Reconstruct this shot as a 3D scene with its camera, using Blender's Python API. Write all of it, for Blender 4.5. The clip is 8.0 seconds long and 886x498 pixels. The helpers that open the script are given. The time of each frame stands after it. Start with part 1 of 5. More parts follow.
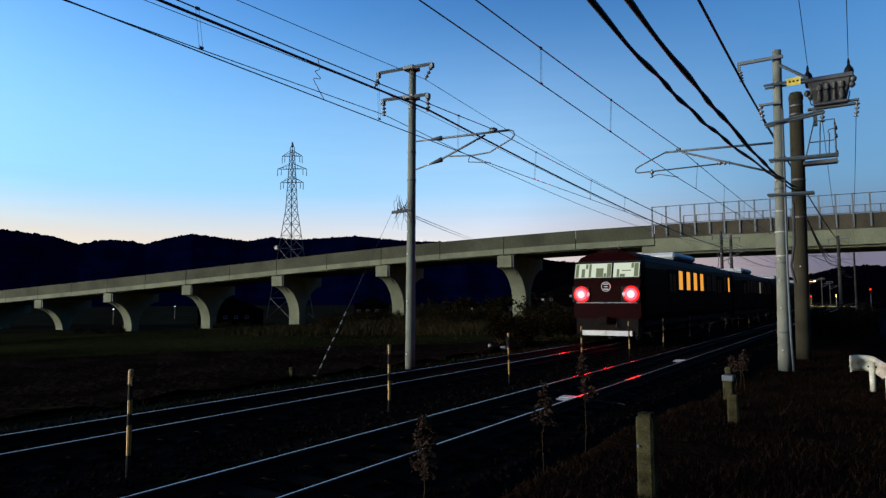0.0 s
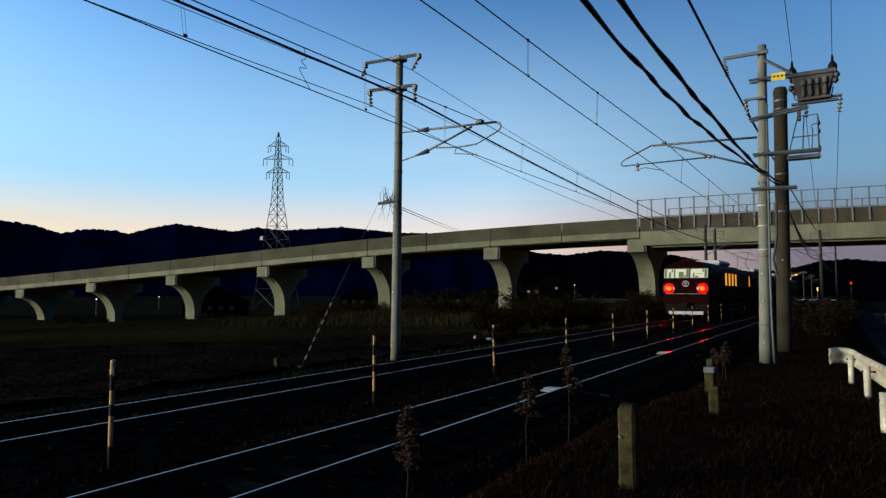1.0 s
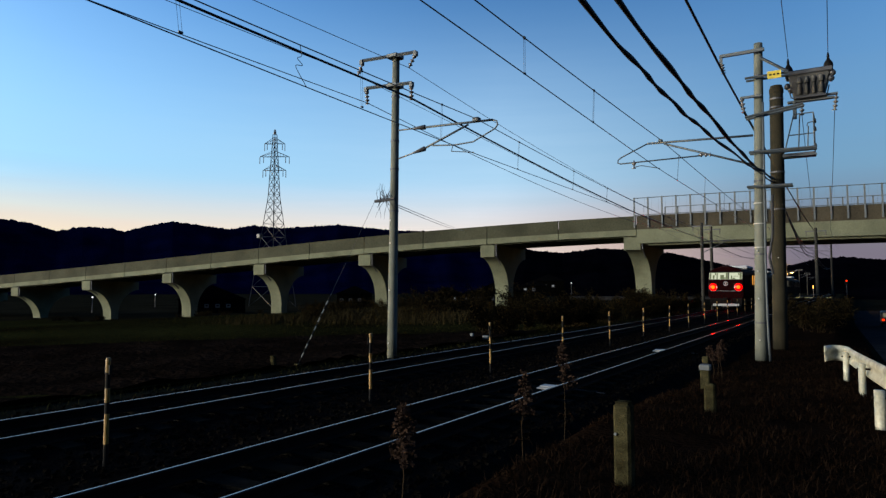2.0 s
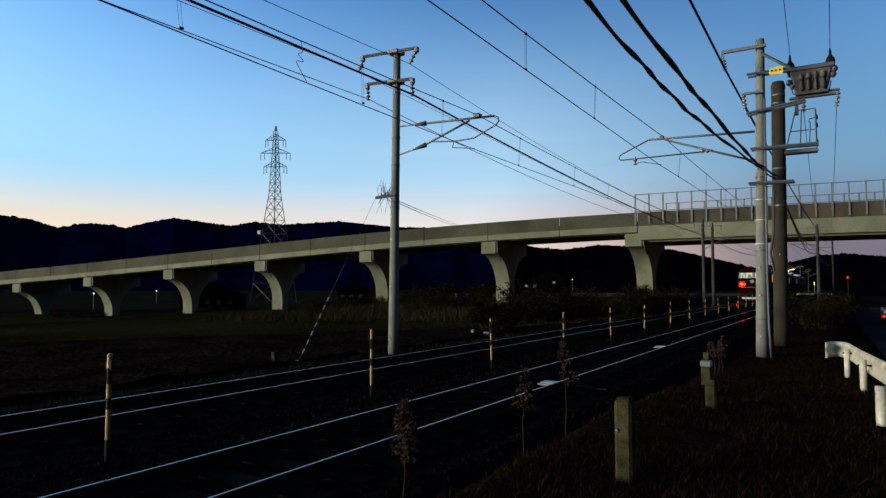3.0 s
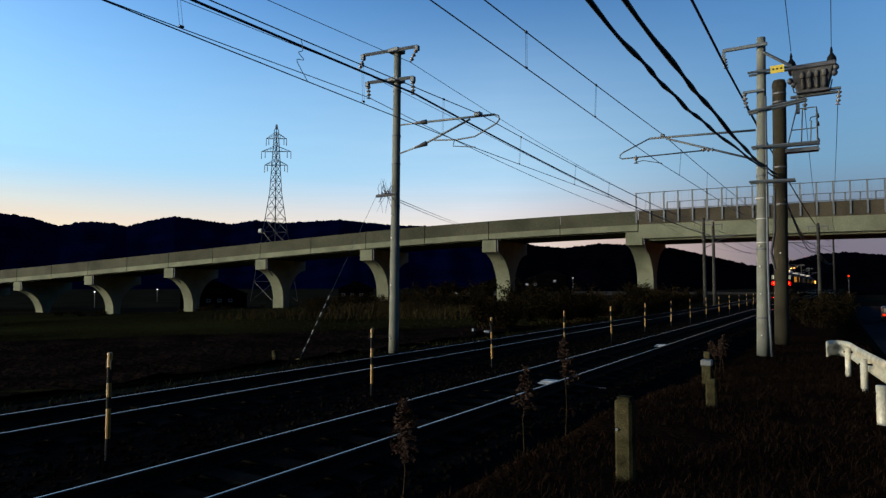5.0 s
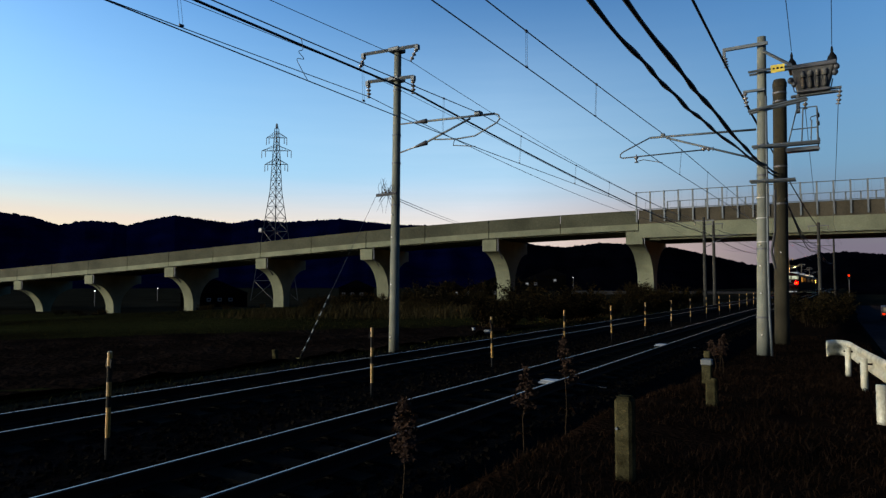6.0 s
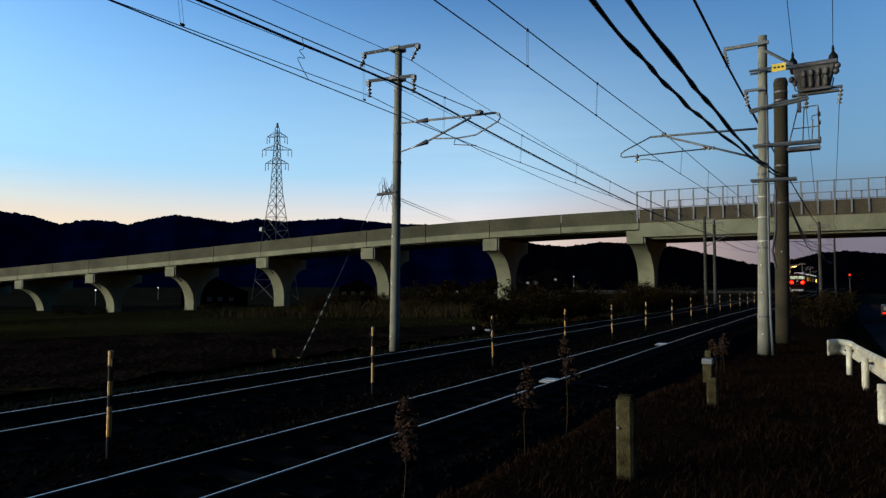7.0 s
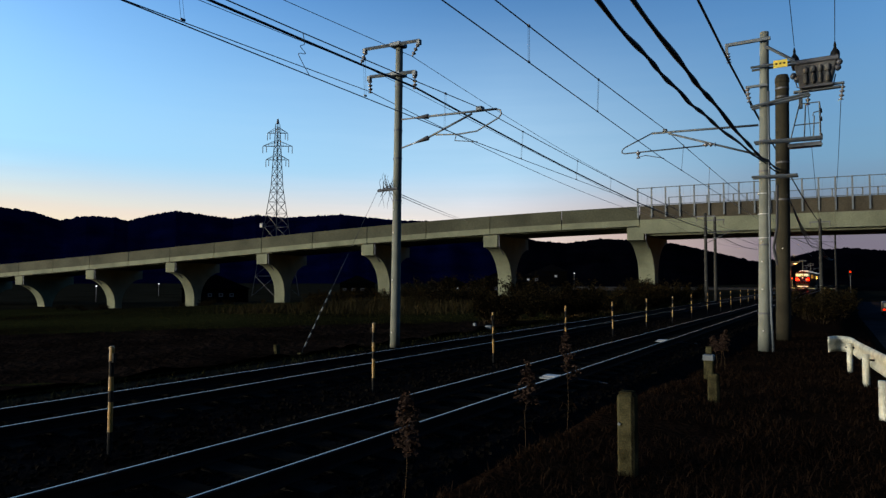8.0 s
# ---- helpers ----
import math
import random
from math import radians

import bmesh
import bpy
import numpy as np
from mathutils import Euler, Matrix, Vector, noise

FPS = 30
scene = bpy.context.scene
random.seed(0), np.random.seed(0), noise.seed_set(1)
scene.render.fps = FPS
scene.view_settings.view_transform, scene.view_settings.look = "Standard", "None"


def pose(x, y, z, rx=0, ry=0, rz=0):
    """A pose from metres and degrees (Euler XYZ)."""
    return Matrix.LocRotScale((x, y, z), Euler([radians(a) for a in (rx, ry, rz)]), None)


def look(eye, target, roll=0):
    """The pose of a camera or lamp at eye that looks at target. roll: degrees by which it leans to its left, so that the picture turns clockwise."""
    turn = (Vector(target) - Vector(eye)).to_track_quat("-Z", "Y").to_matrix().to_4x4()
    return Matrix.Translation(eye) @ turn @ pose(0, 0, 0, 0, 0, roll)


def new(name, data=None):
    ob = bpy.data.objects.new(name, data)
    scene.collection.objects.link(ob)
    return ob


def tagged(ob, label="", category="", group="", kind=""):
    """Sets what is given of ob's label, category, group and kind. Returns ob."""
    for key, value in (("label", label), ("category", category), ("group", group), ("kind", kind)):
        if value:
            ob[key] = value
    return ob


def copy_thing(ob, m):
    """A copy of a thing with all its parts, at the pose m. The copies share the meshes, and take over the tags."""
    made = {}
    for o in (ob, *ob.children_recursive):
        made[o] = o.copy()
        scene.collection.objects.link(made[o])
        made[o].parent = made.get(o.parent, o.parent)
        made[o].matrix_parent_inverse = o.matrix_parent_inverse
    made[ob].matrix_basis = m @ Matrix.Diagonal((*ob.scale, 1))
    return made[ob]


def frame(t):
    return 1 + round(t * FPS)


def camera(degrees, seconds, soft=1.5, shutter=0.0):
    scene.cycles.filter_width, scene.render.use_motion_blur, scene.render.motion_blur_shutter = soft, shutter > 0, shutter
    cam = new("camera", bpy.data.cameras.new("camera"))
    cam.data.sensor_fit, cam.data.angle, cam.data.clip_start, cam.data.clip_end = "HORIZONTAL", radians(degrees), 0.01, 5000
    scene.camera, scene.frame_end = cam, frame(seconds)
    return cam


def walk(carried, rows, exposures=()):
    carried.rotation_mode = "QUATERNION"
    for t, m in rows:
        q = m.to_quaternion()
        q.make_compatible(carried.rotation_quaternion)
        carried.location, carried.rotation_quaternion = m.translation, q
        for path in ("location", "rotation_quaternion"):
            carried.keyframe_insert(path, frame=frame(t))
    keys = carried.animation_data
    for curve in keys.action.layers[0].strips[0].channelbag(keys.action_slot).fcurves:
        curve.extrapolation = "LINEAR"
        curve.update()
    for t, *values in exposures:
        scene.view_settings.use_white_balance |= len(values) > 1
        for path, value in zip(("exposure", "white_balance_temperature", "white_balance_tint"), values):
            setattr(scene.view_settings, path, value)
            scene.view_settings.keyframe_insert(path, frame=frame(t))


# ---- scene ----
EXPOSURE, KELVIN, TINT = 1.6, 6500, 10
cam = camera(68, 8.0, soft=1.35)


def turned(x, y, z, left, up, roll):
    """A camera pose: degrees turned left of the track, tilted up, and rolled."""
    return pose(x, y, z, 90 + up, 0, left) @ pose(0, 0, 0, 0, 0, roll)


walk(cam, [
    (0.0, turned(-0.013, -0.021, 1.669, 32.916, 4.460, -0.289)),
    (0.5, turned(-0.010, -0.017, 1.667, 32.207, 4.007, -0.082)),
    (1.0, turned(-0.000, -0.014, 1.667, 31.742, 3.729, -0.019)),
    (1.5, turned(0.006, -0.010, 1.668, 31.476, 3.656, -0.032)),
    (3.0, turned(0.002, -0.006, 1.661, 31.547, 3.237, -0.012)),
    (3.5, turned(-0.006, 0.002, 1.665, 31.570, 3.188, 0.030)),
    (4.0, turned(-0.006, -0.005, 1.662, 31.585, 3.197, 0.013)),
    (4.5, turned(0.000, -0.000, 1.667, 31.595, 3.152, -0.000)),
    (6.0, turned(0.004, 0.008, 1.666, 31.632, 3.040, 0.041)),
    (6.5, turned(0.007, 0.011, 1.665, 31.674, 3.017, -0.012)),
    (7.0, turned(-0.003, 0.007, 1.665, 31.676, 2.972, 0.051)),
    (7.5, turned(-0.018, 0.006, 1.660, 31.671, 2.954, 0.096)),
    (8.0, turned(-0.014, 0.010, 1.660, 31.714, 2.667, 0.121)),
], exposures=((0, EXPOSURE, KELVIN - 600, TINT - 1), (0.5, EXPOSURE, KELVIN - 250, TINT), (1.0, EXPOSURE, KELVIN, TINT), (8.0, EXPOSURE, KELVIN, TINT)))

# ---- light: clear dusk sky, sun just gone ----
world = bpy.data.worlds.new("dusk")
scene.world = world
world.use_nodes = True
wn, wl = world.node_tree.nodes, world.node_tree.links
sky = wn.new("ShaderNodeTexSky")
sky.sky_type = "NISHITA"
sky.sun_disc = False
sky.sun_elevation = radians(3.0)
sky.sun_rotation = radians(-107)
sky.altitude = 100
sky.air_density, sky.dust_density, sky.ozone_density = 1.0, 1.3, 2.4
depth = wn.new("ShaderNodeGamma")
depth.inputs[1].default_value = 1.4
wl.new(sky.outputs[0], depth.inputs[0])
pale = wn.new("ShaderNodeHueSaturation")
pale.inputs["Saturation"].default_value = 0.95
wl.new(depth.outputs[0], pale.inputs["Color"])
air = wn.new("ShaderNodeMix")
air.data_type, air.blend_type = "RGBA", "MULTIPLY"
air.inputs["Factor"].default_value = 1.0
air.inputs["B"].default_value = (0.72, 0.98, 1.18, 1)
wl.new(pale.outputs[0], air.inputs["A"])
wl.new(air.outputs["Result"], wn["Background"].inputs[0])
wn["Background"].inputs[1].default_value = 0.143
GLOW = 0.22  # lamp strengths against the exposure
sun_data = bpy.data.lights.new("sun", "SUN")
sun_data.energy, sun_data.angle, sun_data.color = 2.6, radians(25), (1.0, 0.955, 0.82)
sun = new("sun", sun_data)
sun.matrix_world = look((-40, -50, 5), (0, 0, 0))

# ---- materials ----


def material(name, colour, rough=0.8, metal=0.0, vary=0.25, scale=4.0, fine=40.0, bump=0.15, second=None, per_object=False, depth=0.02, sheen=0.5):
    """Two scales of colour variation and a fine relief over a base colour."""
    m = bpy.data.materials.new(name)
    m.use_nodes = True
    n, l = m.node_tree.nodes, m.node_tree.links
    b = n["Principled BSDF"]
    co = n.new("ShaderNodeTexCoord")
    big, small = n.new("ShaderNodeTexNoise"), n.new("ShaderNodeTexNoise")
    big.inputs["Scale"].default_value, small.inputs["Scale"].default_value = scale, fine
    big.inputs["Detail"].default_value, small.inputs["Detail"].default_value = 5, 4
    for t in (big, small):
        l.new(co.outputs["Object"], t.inputs["Vector"])
    ramp = n.new("ShaderNodeValToRGB")
    ramp.color_ramp.elements[0].position, ramp.color_ramp.elements[1].position = 0.32, 0.68
    dark = [c * (1 - vary) for c in colour]
    lite = second or [min(1.0, c * (1 + vary)) for c in colour]
    ramp.color_ramp.elements[0].color, ramp.color_ramp.elements[1].color = (*dark, 1), (*lite, 1)
    l.new(big.outputs["Fac"], ramp.inputs[0])
    mix = n.new("ShaderNodeMix")
    mix.data_type, mix.blend_type = "RGBA", "OVERLAY"
    mix.inputs["Factor"].default_value = min(1.0, vary * 1.6)
    l.new(ramp.outputs[0], mix.inputs["A"])
    l.new(small.outputs["Fac"], mix.inputs["B"])
    last = mix.outputs["Result"]
    if per_object:
        info, hsv, rng = n.new("ShaderNodeObjectInfo"), n.new("ShaderNodeHueSaturation"), n.new("ShaderNodeMapRange")
        rng.inputs["To Min"].default_value, rng.inputs["To Max"].default_value = 0.75, 1.25
        l.new(info.outputs["Random"], rng.inputs["Value"])
        l.new(rng.outputs[0], hsv.inputs["Value"])
        l.new(last, hsv.inputs["Color"])
        last = hsv.outputs[0]
    l.new(last, b.inputs["Base Color"])
    b.inputs["Roughness"].default_value, b.inputs["Metallic"].default_value = rough, metal
    b.inputs["Specular IOR Level"].default_value = sheen
    if bump:
        bp = n.new("ShaderNodeBump")
        bp.inputs["Strength"].default_value, bp.inputs["Distance"].default_value = bump, depth
        l.new(small.outputs["Fac"], bp.inputs["Height"])
        l.new(bp.outputs[0], b.inputs["Normal"])
    return m


def island(name, a, c, rough=0.9, trans=0.0):
    """Foliage: every leaf or blade its own tone."""
    m = bpy.data.materials.new(name)
    m.use_nodes = True
    n, l = m.node_tree.nodes, m.node_tree.links
    g, r = n.new("ShaderNodeNewGeometry"), n.new("ShaderNodeValToRGB")
    r.color_ramp.elements[0].color, r.color_ramp.elements[1].color = (*a, 1), (*c, 1)
    l.new(g.outputs["Random Per Island"], r.inputs[0])
    l.new(r.outputs[0], n["Principled BSDF"].inputs["Base Color"])
    n["Principled BSDF"].inputs["Roughness"].default_value = rough
    n["Principled BSDF"].inputs["Specular IOR Level"].default_value = 0.0
    return m


def glow(name, colour, strength):
    m = bpy.data.materials.new(name)
    m.use_nodes = True
    b = m.node_tree.nodes["Principled BSDF"]
    b.inputs["Base Color"].default_value = (*[c * 0.03 for c in colour], 1)
    b.inputs["Specular IOR Level"].default_value = 0.1
    b.inputs["Emission Color"].default_value = (*colour, 1)
    b.inputs["Emission Strength"].default_value = strength * GLOW
    b.inputs["Roughness"].default_value = 0.3
    return m


CONCRETE = material("concrete", (0.1026, 0.1064, 0.06984), 0.85, 0, 0.22, 0.35, 9, 0.2, sheen=0.1)
PARAPET = material("weathered_concrete", (0.03893, 0.03916, 0.02554), 0.9, 0, 0.3, 0.25, 6, 0.2, sheen=0.1)
DARK_PARAPET = material("stained_concrete", (0.0378, 0.0315, 0.0215), 0.9, 0, 0.3, 0.3, 7, 0.2, sheen=0.1)
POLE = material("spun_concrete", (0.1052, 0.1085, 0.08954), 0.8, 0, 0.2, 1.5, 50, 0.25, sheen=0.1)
# Pole concrete darkened so that the far poles read as shaded silhouettes.
FAR_POLE = material("silhouette_concrete", (0.02151, 0.02079, 0.01804), 0.85, 0, 0.3, 1.5, 40, 0.2, sheen=0.1)
OLD_POLE = material("old_spun_concrete", (0.0208, 0.01808, 0.01128), 0.9, 0, 0.35, 1.2, 40, 0.3, sheen=0.1)
STUB = material("mossy_concrete", (0.02394, 0.02142, 0.0108), 0.95, 0, 0.65, 9, 70, 0.5, sheen=0.0)
GALV = material("galvanised_steel", (0.05444, 0.063, 0.0694), 0.6, 0.15, 0.15, 6, 60, 0.1)
TOWER_STEEL = material("tower_steel", (0.012, 0.0128, 0.016), 0.7, 0.2, 0.15, 1, 10, 0.1)
DARK_STEEL = material("dark_steel", (0.05, 0.05, 0.055), 0.55, 0.4, 0.2, 5, 50, 0.1)
RAIL_TOP = material("polished_rail", (0.33, 0.25, 0.20), 0.18, 1.0, 0.1, 3, 60, 0.003)
RUST = material("rusty_steel", (0.008, 0.005, 0.004), 0.95, 0.0, 0.35, 6, 60, 0.3, sheen=0.05)
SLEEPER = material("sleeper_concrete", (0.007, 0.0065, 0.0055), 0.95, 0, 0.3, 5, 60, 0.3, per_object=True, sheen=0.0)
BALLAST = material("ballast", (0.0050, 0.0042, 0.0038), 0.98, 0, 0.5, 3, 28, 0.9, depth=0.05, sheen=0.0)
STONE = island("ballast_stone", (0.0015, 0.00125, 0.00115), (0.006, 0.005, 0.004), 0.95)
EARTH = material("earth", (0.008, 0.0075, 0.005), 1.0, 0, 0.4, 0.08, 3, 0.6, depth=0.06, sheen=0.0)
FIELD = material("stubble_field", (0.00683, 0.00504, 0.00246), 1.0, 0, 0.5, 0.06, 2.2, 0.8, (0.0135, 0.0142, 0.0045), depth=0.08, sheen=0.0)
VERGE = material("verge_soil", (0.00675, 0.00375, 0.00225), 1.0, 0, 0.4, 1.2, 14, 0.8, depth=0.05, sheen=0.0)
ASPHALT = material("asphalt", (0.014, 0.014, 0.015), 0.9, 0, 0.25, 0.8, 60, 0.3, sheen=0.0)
YELLOW = material("yellow_paint", (0.1617, 0.08283, 0.00735), 0.5, 0, 0.2, 8, 60, 0.1)
SIGN_YELLOW = material("bright_sign_yellow", (0.42, 0.30, 0.015), 0.5, 0, 0.1, 8, 60, 0.05)
BLACK = material("black_paint", (0.006, 0.006, 0.006), 0.6, 0, 0.2, 8, 60, 0.1, sheen=0.05)
WHITE = material("white_paint", (0.294, 0.287, 0.273), 0.5, 0, 0.12, 4, 40, 0.1)
GUARD_WHITE = material("faded_white_plastic", (0.13, 0.13, 0.12), 0.6, 0, 0.2, 6, 40, 0.1)
RUSTY_WHITE = material("white_guard_paint", (0.266, 0.2527, 0.1769), 0.5, 0.0, 0.35, 3, 30, 0.15, (0.42, 0.40, 0.31))
TANK = material("grimy_paint", (0.0315, 0.0294, 0.0266), 0.7, 0, 0.4, 5, 40, 0.2)
LOBE = material("soiled_pale_paint", (0.056, 0.05075, 0.042), 0.7, 0, 0.4, 7, 40, 0.2)
PORCELAIN = material("porcelain", (0.10, 0.09, 0.085), 0.25, 0, 0.15, 10, 60, 0.05)
WIRE = material("wire", (0.02, 0.02, 0.022), 0.6, 0.3, 0.2, 20, 80, 0)
COPPER = material("trolley_wire", (0.05, 0.045, 0.042), 0.4, 0.6, 0.2, 20, 80, 0)
CABLE = material("black_cable", (0.008, 0.008, 0.01), 0.75, 0, 0.2, 20, 80, 0)
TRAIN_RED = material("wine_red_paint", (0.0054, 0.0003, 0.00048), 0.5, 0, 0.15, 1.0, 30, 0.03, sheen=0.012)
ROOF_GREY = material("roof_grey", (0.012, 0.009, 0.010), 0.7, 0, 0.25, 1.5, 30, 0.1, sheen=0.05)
UNIT_GREY = material("cooler_grey", (0.266, 0.266, 0.2755), 0.5, 0, 0.15, 2, 30, 0.05)
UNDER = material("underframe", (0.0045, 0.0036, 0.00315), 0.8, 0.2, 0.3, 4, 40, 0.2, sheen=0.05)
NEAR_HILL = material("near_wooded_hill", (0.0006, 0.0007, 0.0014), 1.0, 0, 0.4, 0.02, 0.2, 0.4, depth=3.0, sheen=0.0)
# Far hills: distance haze is mixed into the base colour as blue.
HILL = material("hazed_wooded_hill", (0.0004, 0.0009, 0.0080), 1.0, 0, 0.4, 0.01, 0.12, 0.4, depth=3.0, sheen=0.0)
TWIG = island("dry_twigs", (0.010, 0.007, 0.004), (0.032, 0.022, 0.013))
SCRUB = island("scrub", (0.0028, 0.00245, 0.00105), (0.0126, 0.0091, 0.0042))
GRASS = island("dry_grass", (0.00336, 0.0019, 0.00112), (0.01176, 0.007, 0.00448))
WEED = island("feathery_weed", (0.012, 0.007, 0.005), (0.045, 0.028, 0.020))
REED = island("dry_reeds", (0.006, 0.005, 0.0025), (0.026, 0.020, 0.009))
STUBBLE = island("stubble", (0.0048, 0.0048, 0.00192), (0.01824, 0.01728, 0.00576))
WALL = material("house_wall", (0.00108, 0.00104, 0.00104), 0.9, 0, 0.2, 1, 20, 0.1, sheen=0.0)
TILE = material("roof_tile", (0.001, 0.0011, 0.0016), 0.7, 0, 0.25, 1, 14, 0.2, sheen=0.0)
TAIL_CORE = glow("tail_lamp", (1.0, 0.0009, 0.0), 620.0)
# Halo of the tail lamps, put into a glowing disc behind the lens.
TAIL_HALO = glow("tail_halo_disc", (1.0, 0.0004, 0.0002), 1.2)
TAIL_RING = glow("tail_lens", (1.0, 0.0, 0.0), 180.0)
CAB_LIGHT = glow("cab_lit", (0.96, 1.0, 0.72), 0.95)
CAB_DIM = glow("cab_dim", (0.40, 0.45, 0.24), 0.5)
WARM_PANE = glow("curtain_lit", (1.0, 0.40, 0.05), 1.3)
PALE_PANE = glow("saloon_lit", (0.85, 0.80, 0.55), 0.25)
DIM_PANE = glow("saloon_dim", (0.06, 0.045, 0.03), 0.05)
LAMP_WHITE = glow("far_white_lamp", (0.9, 0.95, 1.0), 0.5)
LAMP_STREET = glow("street_white_lamp", (0.95, 0.97, 1.0), 3.0)
LAMP_RED = glow("far_red_lamp", (1.0, 0.02, 0.0), 5.0)
LAMP_AMBER = glow("far_amber_lamp", (1.0, 0.45, 0.08), 9.0)



def haze_material():
    """Glowing sky backdrop painted as dusk haze: peach to mauve low over the hills, pale blue white above, thinning
    upwards.
    """
    m = bpy.data.materials.new("dusk_haze")
    m.use_nodes = True
    n, l = m.node_tree.nodes, m.node_tree.links
    n.remove(n["Principled BSDF"])
    co, sep = n.new("ShaderNodeTexCoord"), n.new("ShaderNodeSeparateXYZ")
    l.new(co.outputs["Object"], sep.inputs[0])

    def ranged(source, a0, a1, b0, b1, smooth=True):
        r = n.new("ShaderNodeMapRange")
        r.interpolation_type = "SMOOTHSTEP" if smooth else "LINEAR"
        for key, v in (("From Min", a0), ("From Max", a1), ("To Min", b0), ("To Max", b1)):
            r.inputs[key].default_value = v
        l.new(source, r.inputs["Value"])
        return r.outputs[0]

    def times(a, b):
        t = n.new("ShaderNodeMath")
        t.operation, t.use_clamp = "MULTIPLY", True
        l.new(a, t.inputs[0])
        l.new(b, t.inputs[1])
        return t.outputs[0]

    def ramp(source, stops):
        r = n.new("ShaderNodeValToRGB")
        while len(r.color_ramp.elements) < len(stops):
            r.color_ramp.elements.new(0.5)
        for e, (p, c) in zip(r.color_ramp.elements, stops):
            e.position, e.color = p, (*c, 1)
        l.new(source, r.inputs[0])
        return r.outputs[0]

    side = ranged(sep.outputs["X"], -3300, -200, 0, 1, False)
    low = ramp(side, ((0.0, (0.32, 0.245, 0.185)), (0.5, (0.335, 0.28, 0.26)), (0.74, (0.21, 0.155, 0.145)), (1.0, (0.066, 0.056, 0.078))))
    high = ramp(side, ((0.0, (0.125, 0.22, 0.31)), (0.55, (0.175, 0.255, 0.33)), (1.0, (0.062, 0.108, 0.165))))
    tone = n.new("ShaderNodeMix")
    tone.data_type = "RGBA"
    l.new(ranged(sep.outputs["Z"], 240, 640, 0, 1), tone.inputs["Factor"])
    l.new(low, tone.inputs["A"])
    l.new(high, tone.inputs["B"])
    streak, place = n.new("ShaderNodeTexNoise"), n.new("ShaderNodeMapping")
    place.inputs["Scale"].default_value = (0.0012, 0.0012, 0.016)
    l.new(co.outputs["Object"], place.inputs[0])
    l.new(place.outputs[0], streak.inputs["Vector"])
    streak.inputs["Scale"].default_value, streak.inputs["Detail"].default_value = 1.0, 5
    thick = times(ranged(sep.outputs["Z"], 150, 1750, 0.92, 0.0), ranged(streak.outputs["Fac"], 0.3, 0.7, 0.94, 1.04))
    em, clear, mix = n.new("ShaderNodeEmission"), n.new("ShaderNodeBsdfTransparent"), n.new("ShaderNodeMixShader")
    l.new(tone.outputs["Result"], em.inputs["Color"])
    l.new(thick, mix.inputs[0])
    l.new(clear.outputs[0], mix.inputs[1])
    l.new(em.outputs[0], mix.inputs[2])
    l.new(mix.outputs[0], n["Material Output"].inputs["Surface"])
    return m


HAZE = haze_material()

# ---- mesh helpers ----


def part(name, bm, mat, parent=None, label="", smooth=False):
    """Link a bmesh as one mesh object, under a thing or a part."""
    me = bpy.data.meshes.new(name)
    bm.to_mesh(me)
    bm.free()
    mats = mat if isinstance(mat, (list, tuple)) else (mat,)
    for m in mats:
        me.materials.append(m)
    if smooth:
        for p in me.polygons:
            p.use_smooth = True
    ob = new(name, me)
    if parent:
        ob.parent = parent
    if label:
        ob["label"] = label
    return ob


def thing(name, at, label, category, group="", kind=""):
    ob = new(name)
    ob.empty_display_size = 0.2
    ob.matrix_basis = pose(*at) if not isinstance(at, Matrix) else at
    return tagged(ob, label, category, group, kind)


def box(bm, x0, x1, y0, y1, z0, z1, bevel=0.0, m=None):
    v = [bm.verts.new((x, y, z)) for x in (x0, x1) for y in (y0, y1) for z in (z0, z1)]
    fs = [bm.faces.new([v[i] for i in f]) for f in ((0, 1, 3, 2), (4, 6, 7, 5), (0, 4, 5, 1), (2, 3, 7, 6), (0, 2, 6, 4), (1, 5, 7, 3))]
    if bevel:
        es = list({e for f in fs for e in f.edges})
        r = bmesh.ops.bevel(bm, geom=es, offset=bevel, segments=1, affect="EDGES", profile=0.5)
        v = list({w for f in r["faces"] for w in f.verts} | set(w for w in v if w.is_valid))
    if m:
        bmesh.ops.transform(bm, matrix=m, verts=[w for w in v if w.is_valid])
    return bm


def boxed(x0, x1, y0, y1, z0, z1, bevel=0.0, m=None):
    return box(bmesh.new(), x0, x1, y0, y1, z0, z1, bevel, m)


def tube(bm, pts, radius, sides=8, caps=True):
    """A tube along points; radius is a number or one for each point."""
    pts = [Vector(p) for p in pts]
    rs = radius if isinstance(radius, (list, tuple)) else [radius] * len(pts)
    rings = []
    up = None
    for i, p in enumerate(pts):
        d = (pts[min(i + 1, len(pts) - 1)] - pts[max(i - 1, 0)]).normalized()
        if up is None:
            up = Vector((0, 0, 1)) if abs(d.z) < 0.9 else Vector((1, 0, 0))
        a = d.cross(up).normalized()
        b = a.cross(d).normalized()
        up = b
        rings.append([bm.verts.new(p + (a * math.cos(k * 2 * math.pi / sides) + b * math.sin(k * 2 * math.pi / sides)) * rs[i]) for k in range(sides)])
    for r, s in zip(rings, rings[1:]):
        for k in range(sides):
            bm.faces.new((r[k], r[(k + 1) % sides], s[(k + 1) % sides], s[k]))
    if caps and sides > 2:
        bm.faces.new(rings[0][::-1])
        bm.faces.new(rings[-1])
    return bm


def tubed(pts, radius, sides=8):
    return tube(bmesh.new(), pts, radius, sides)


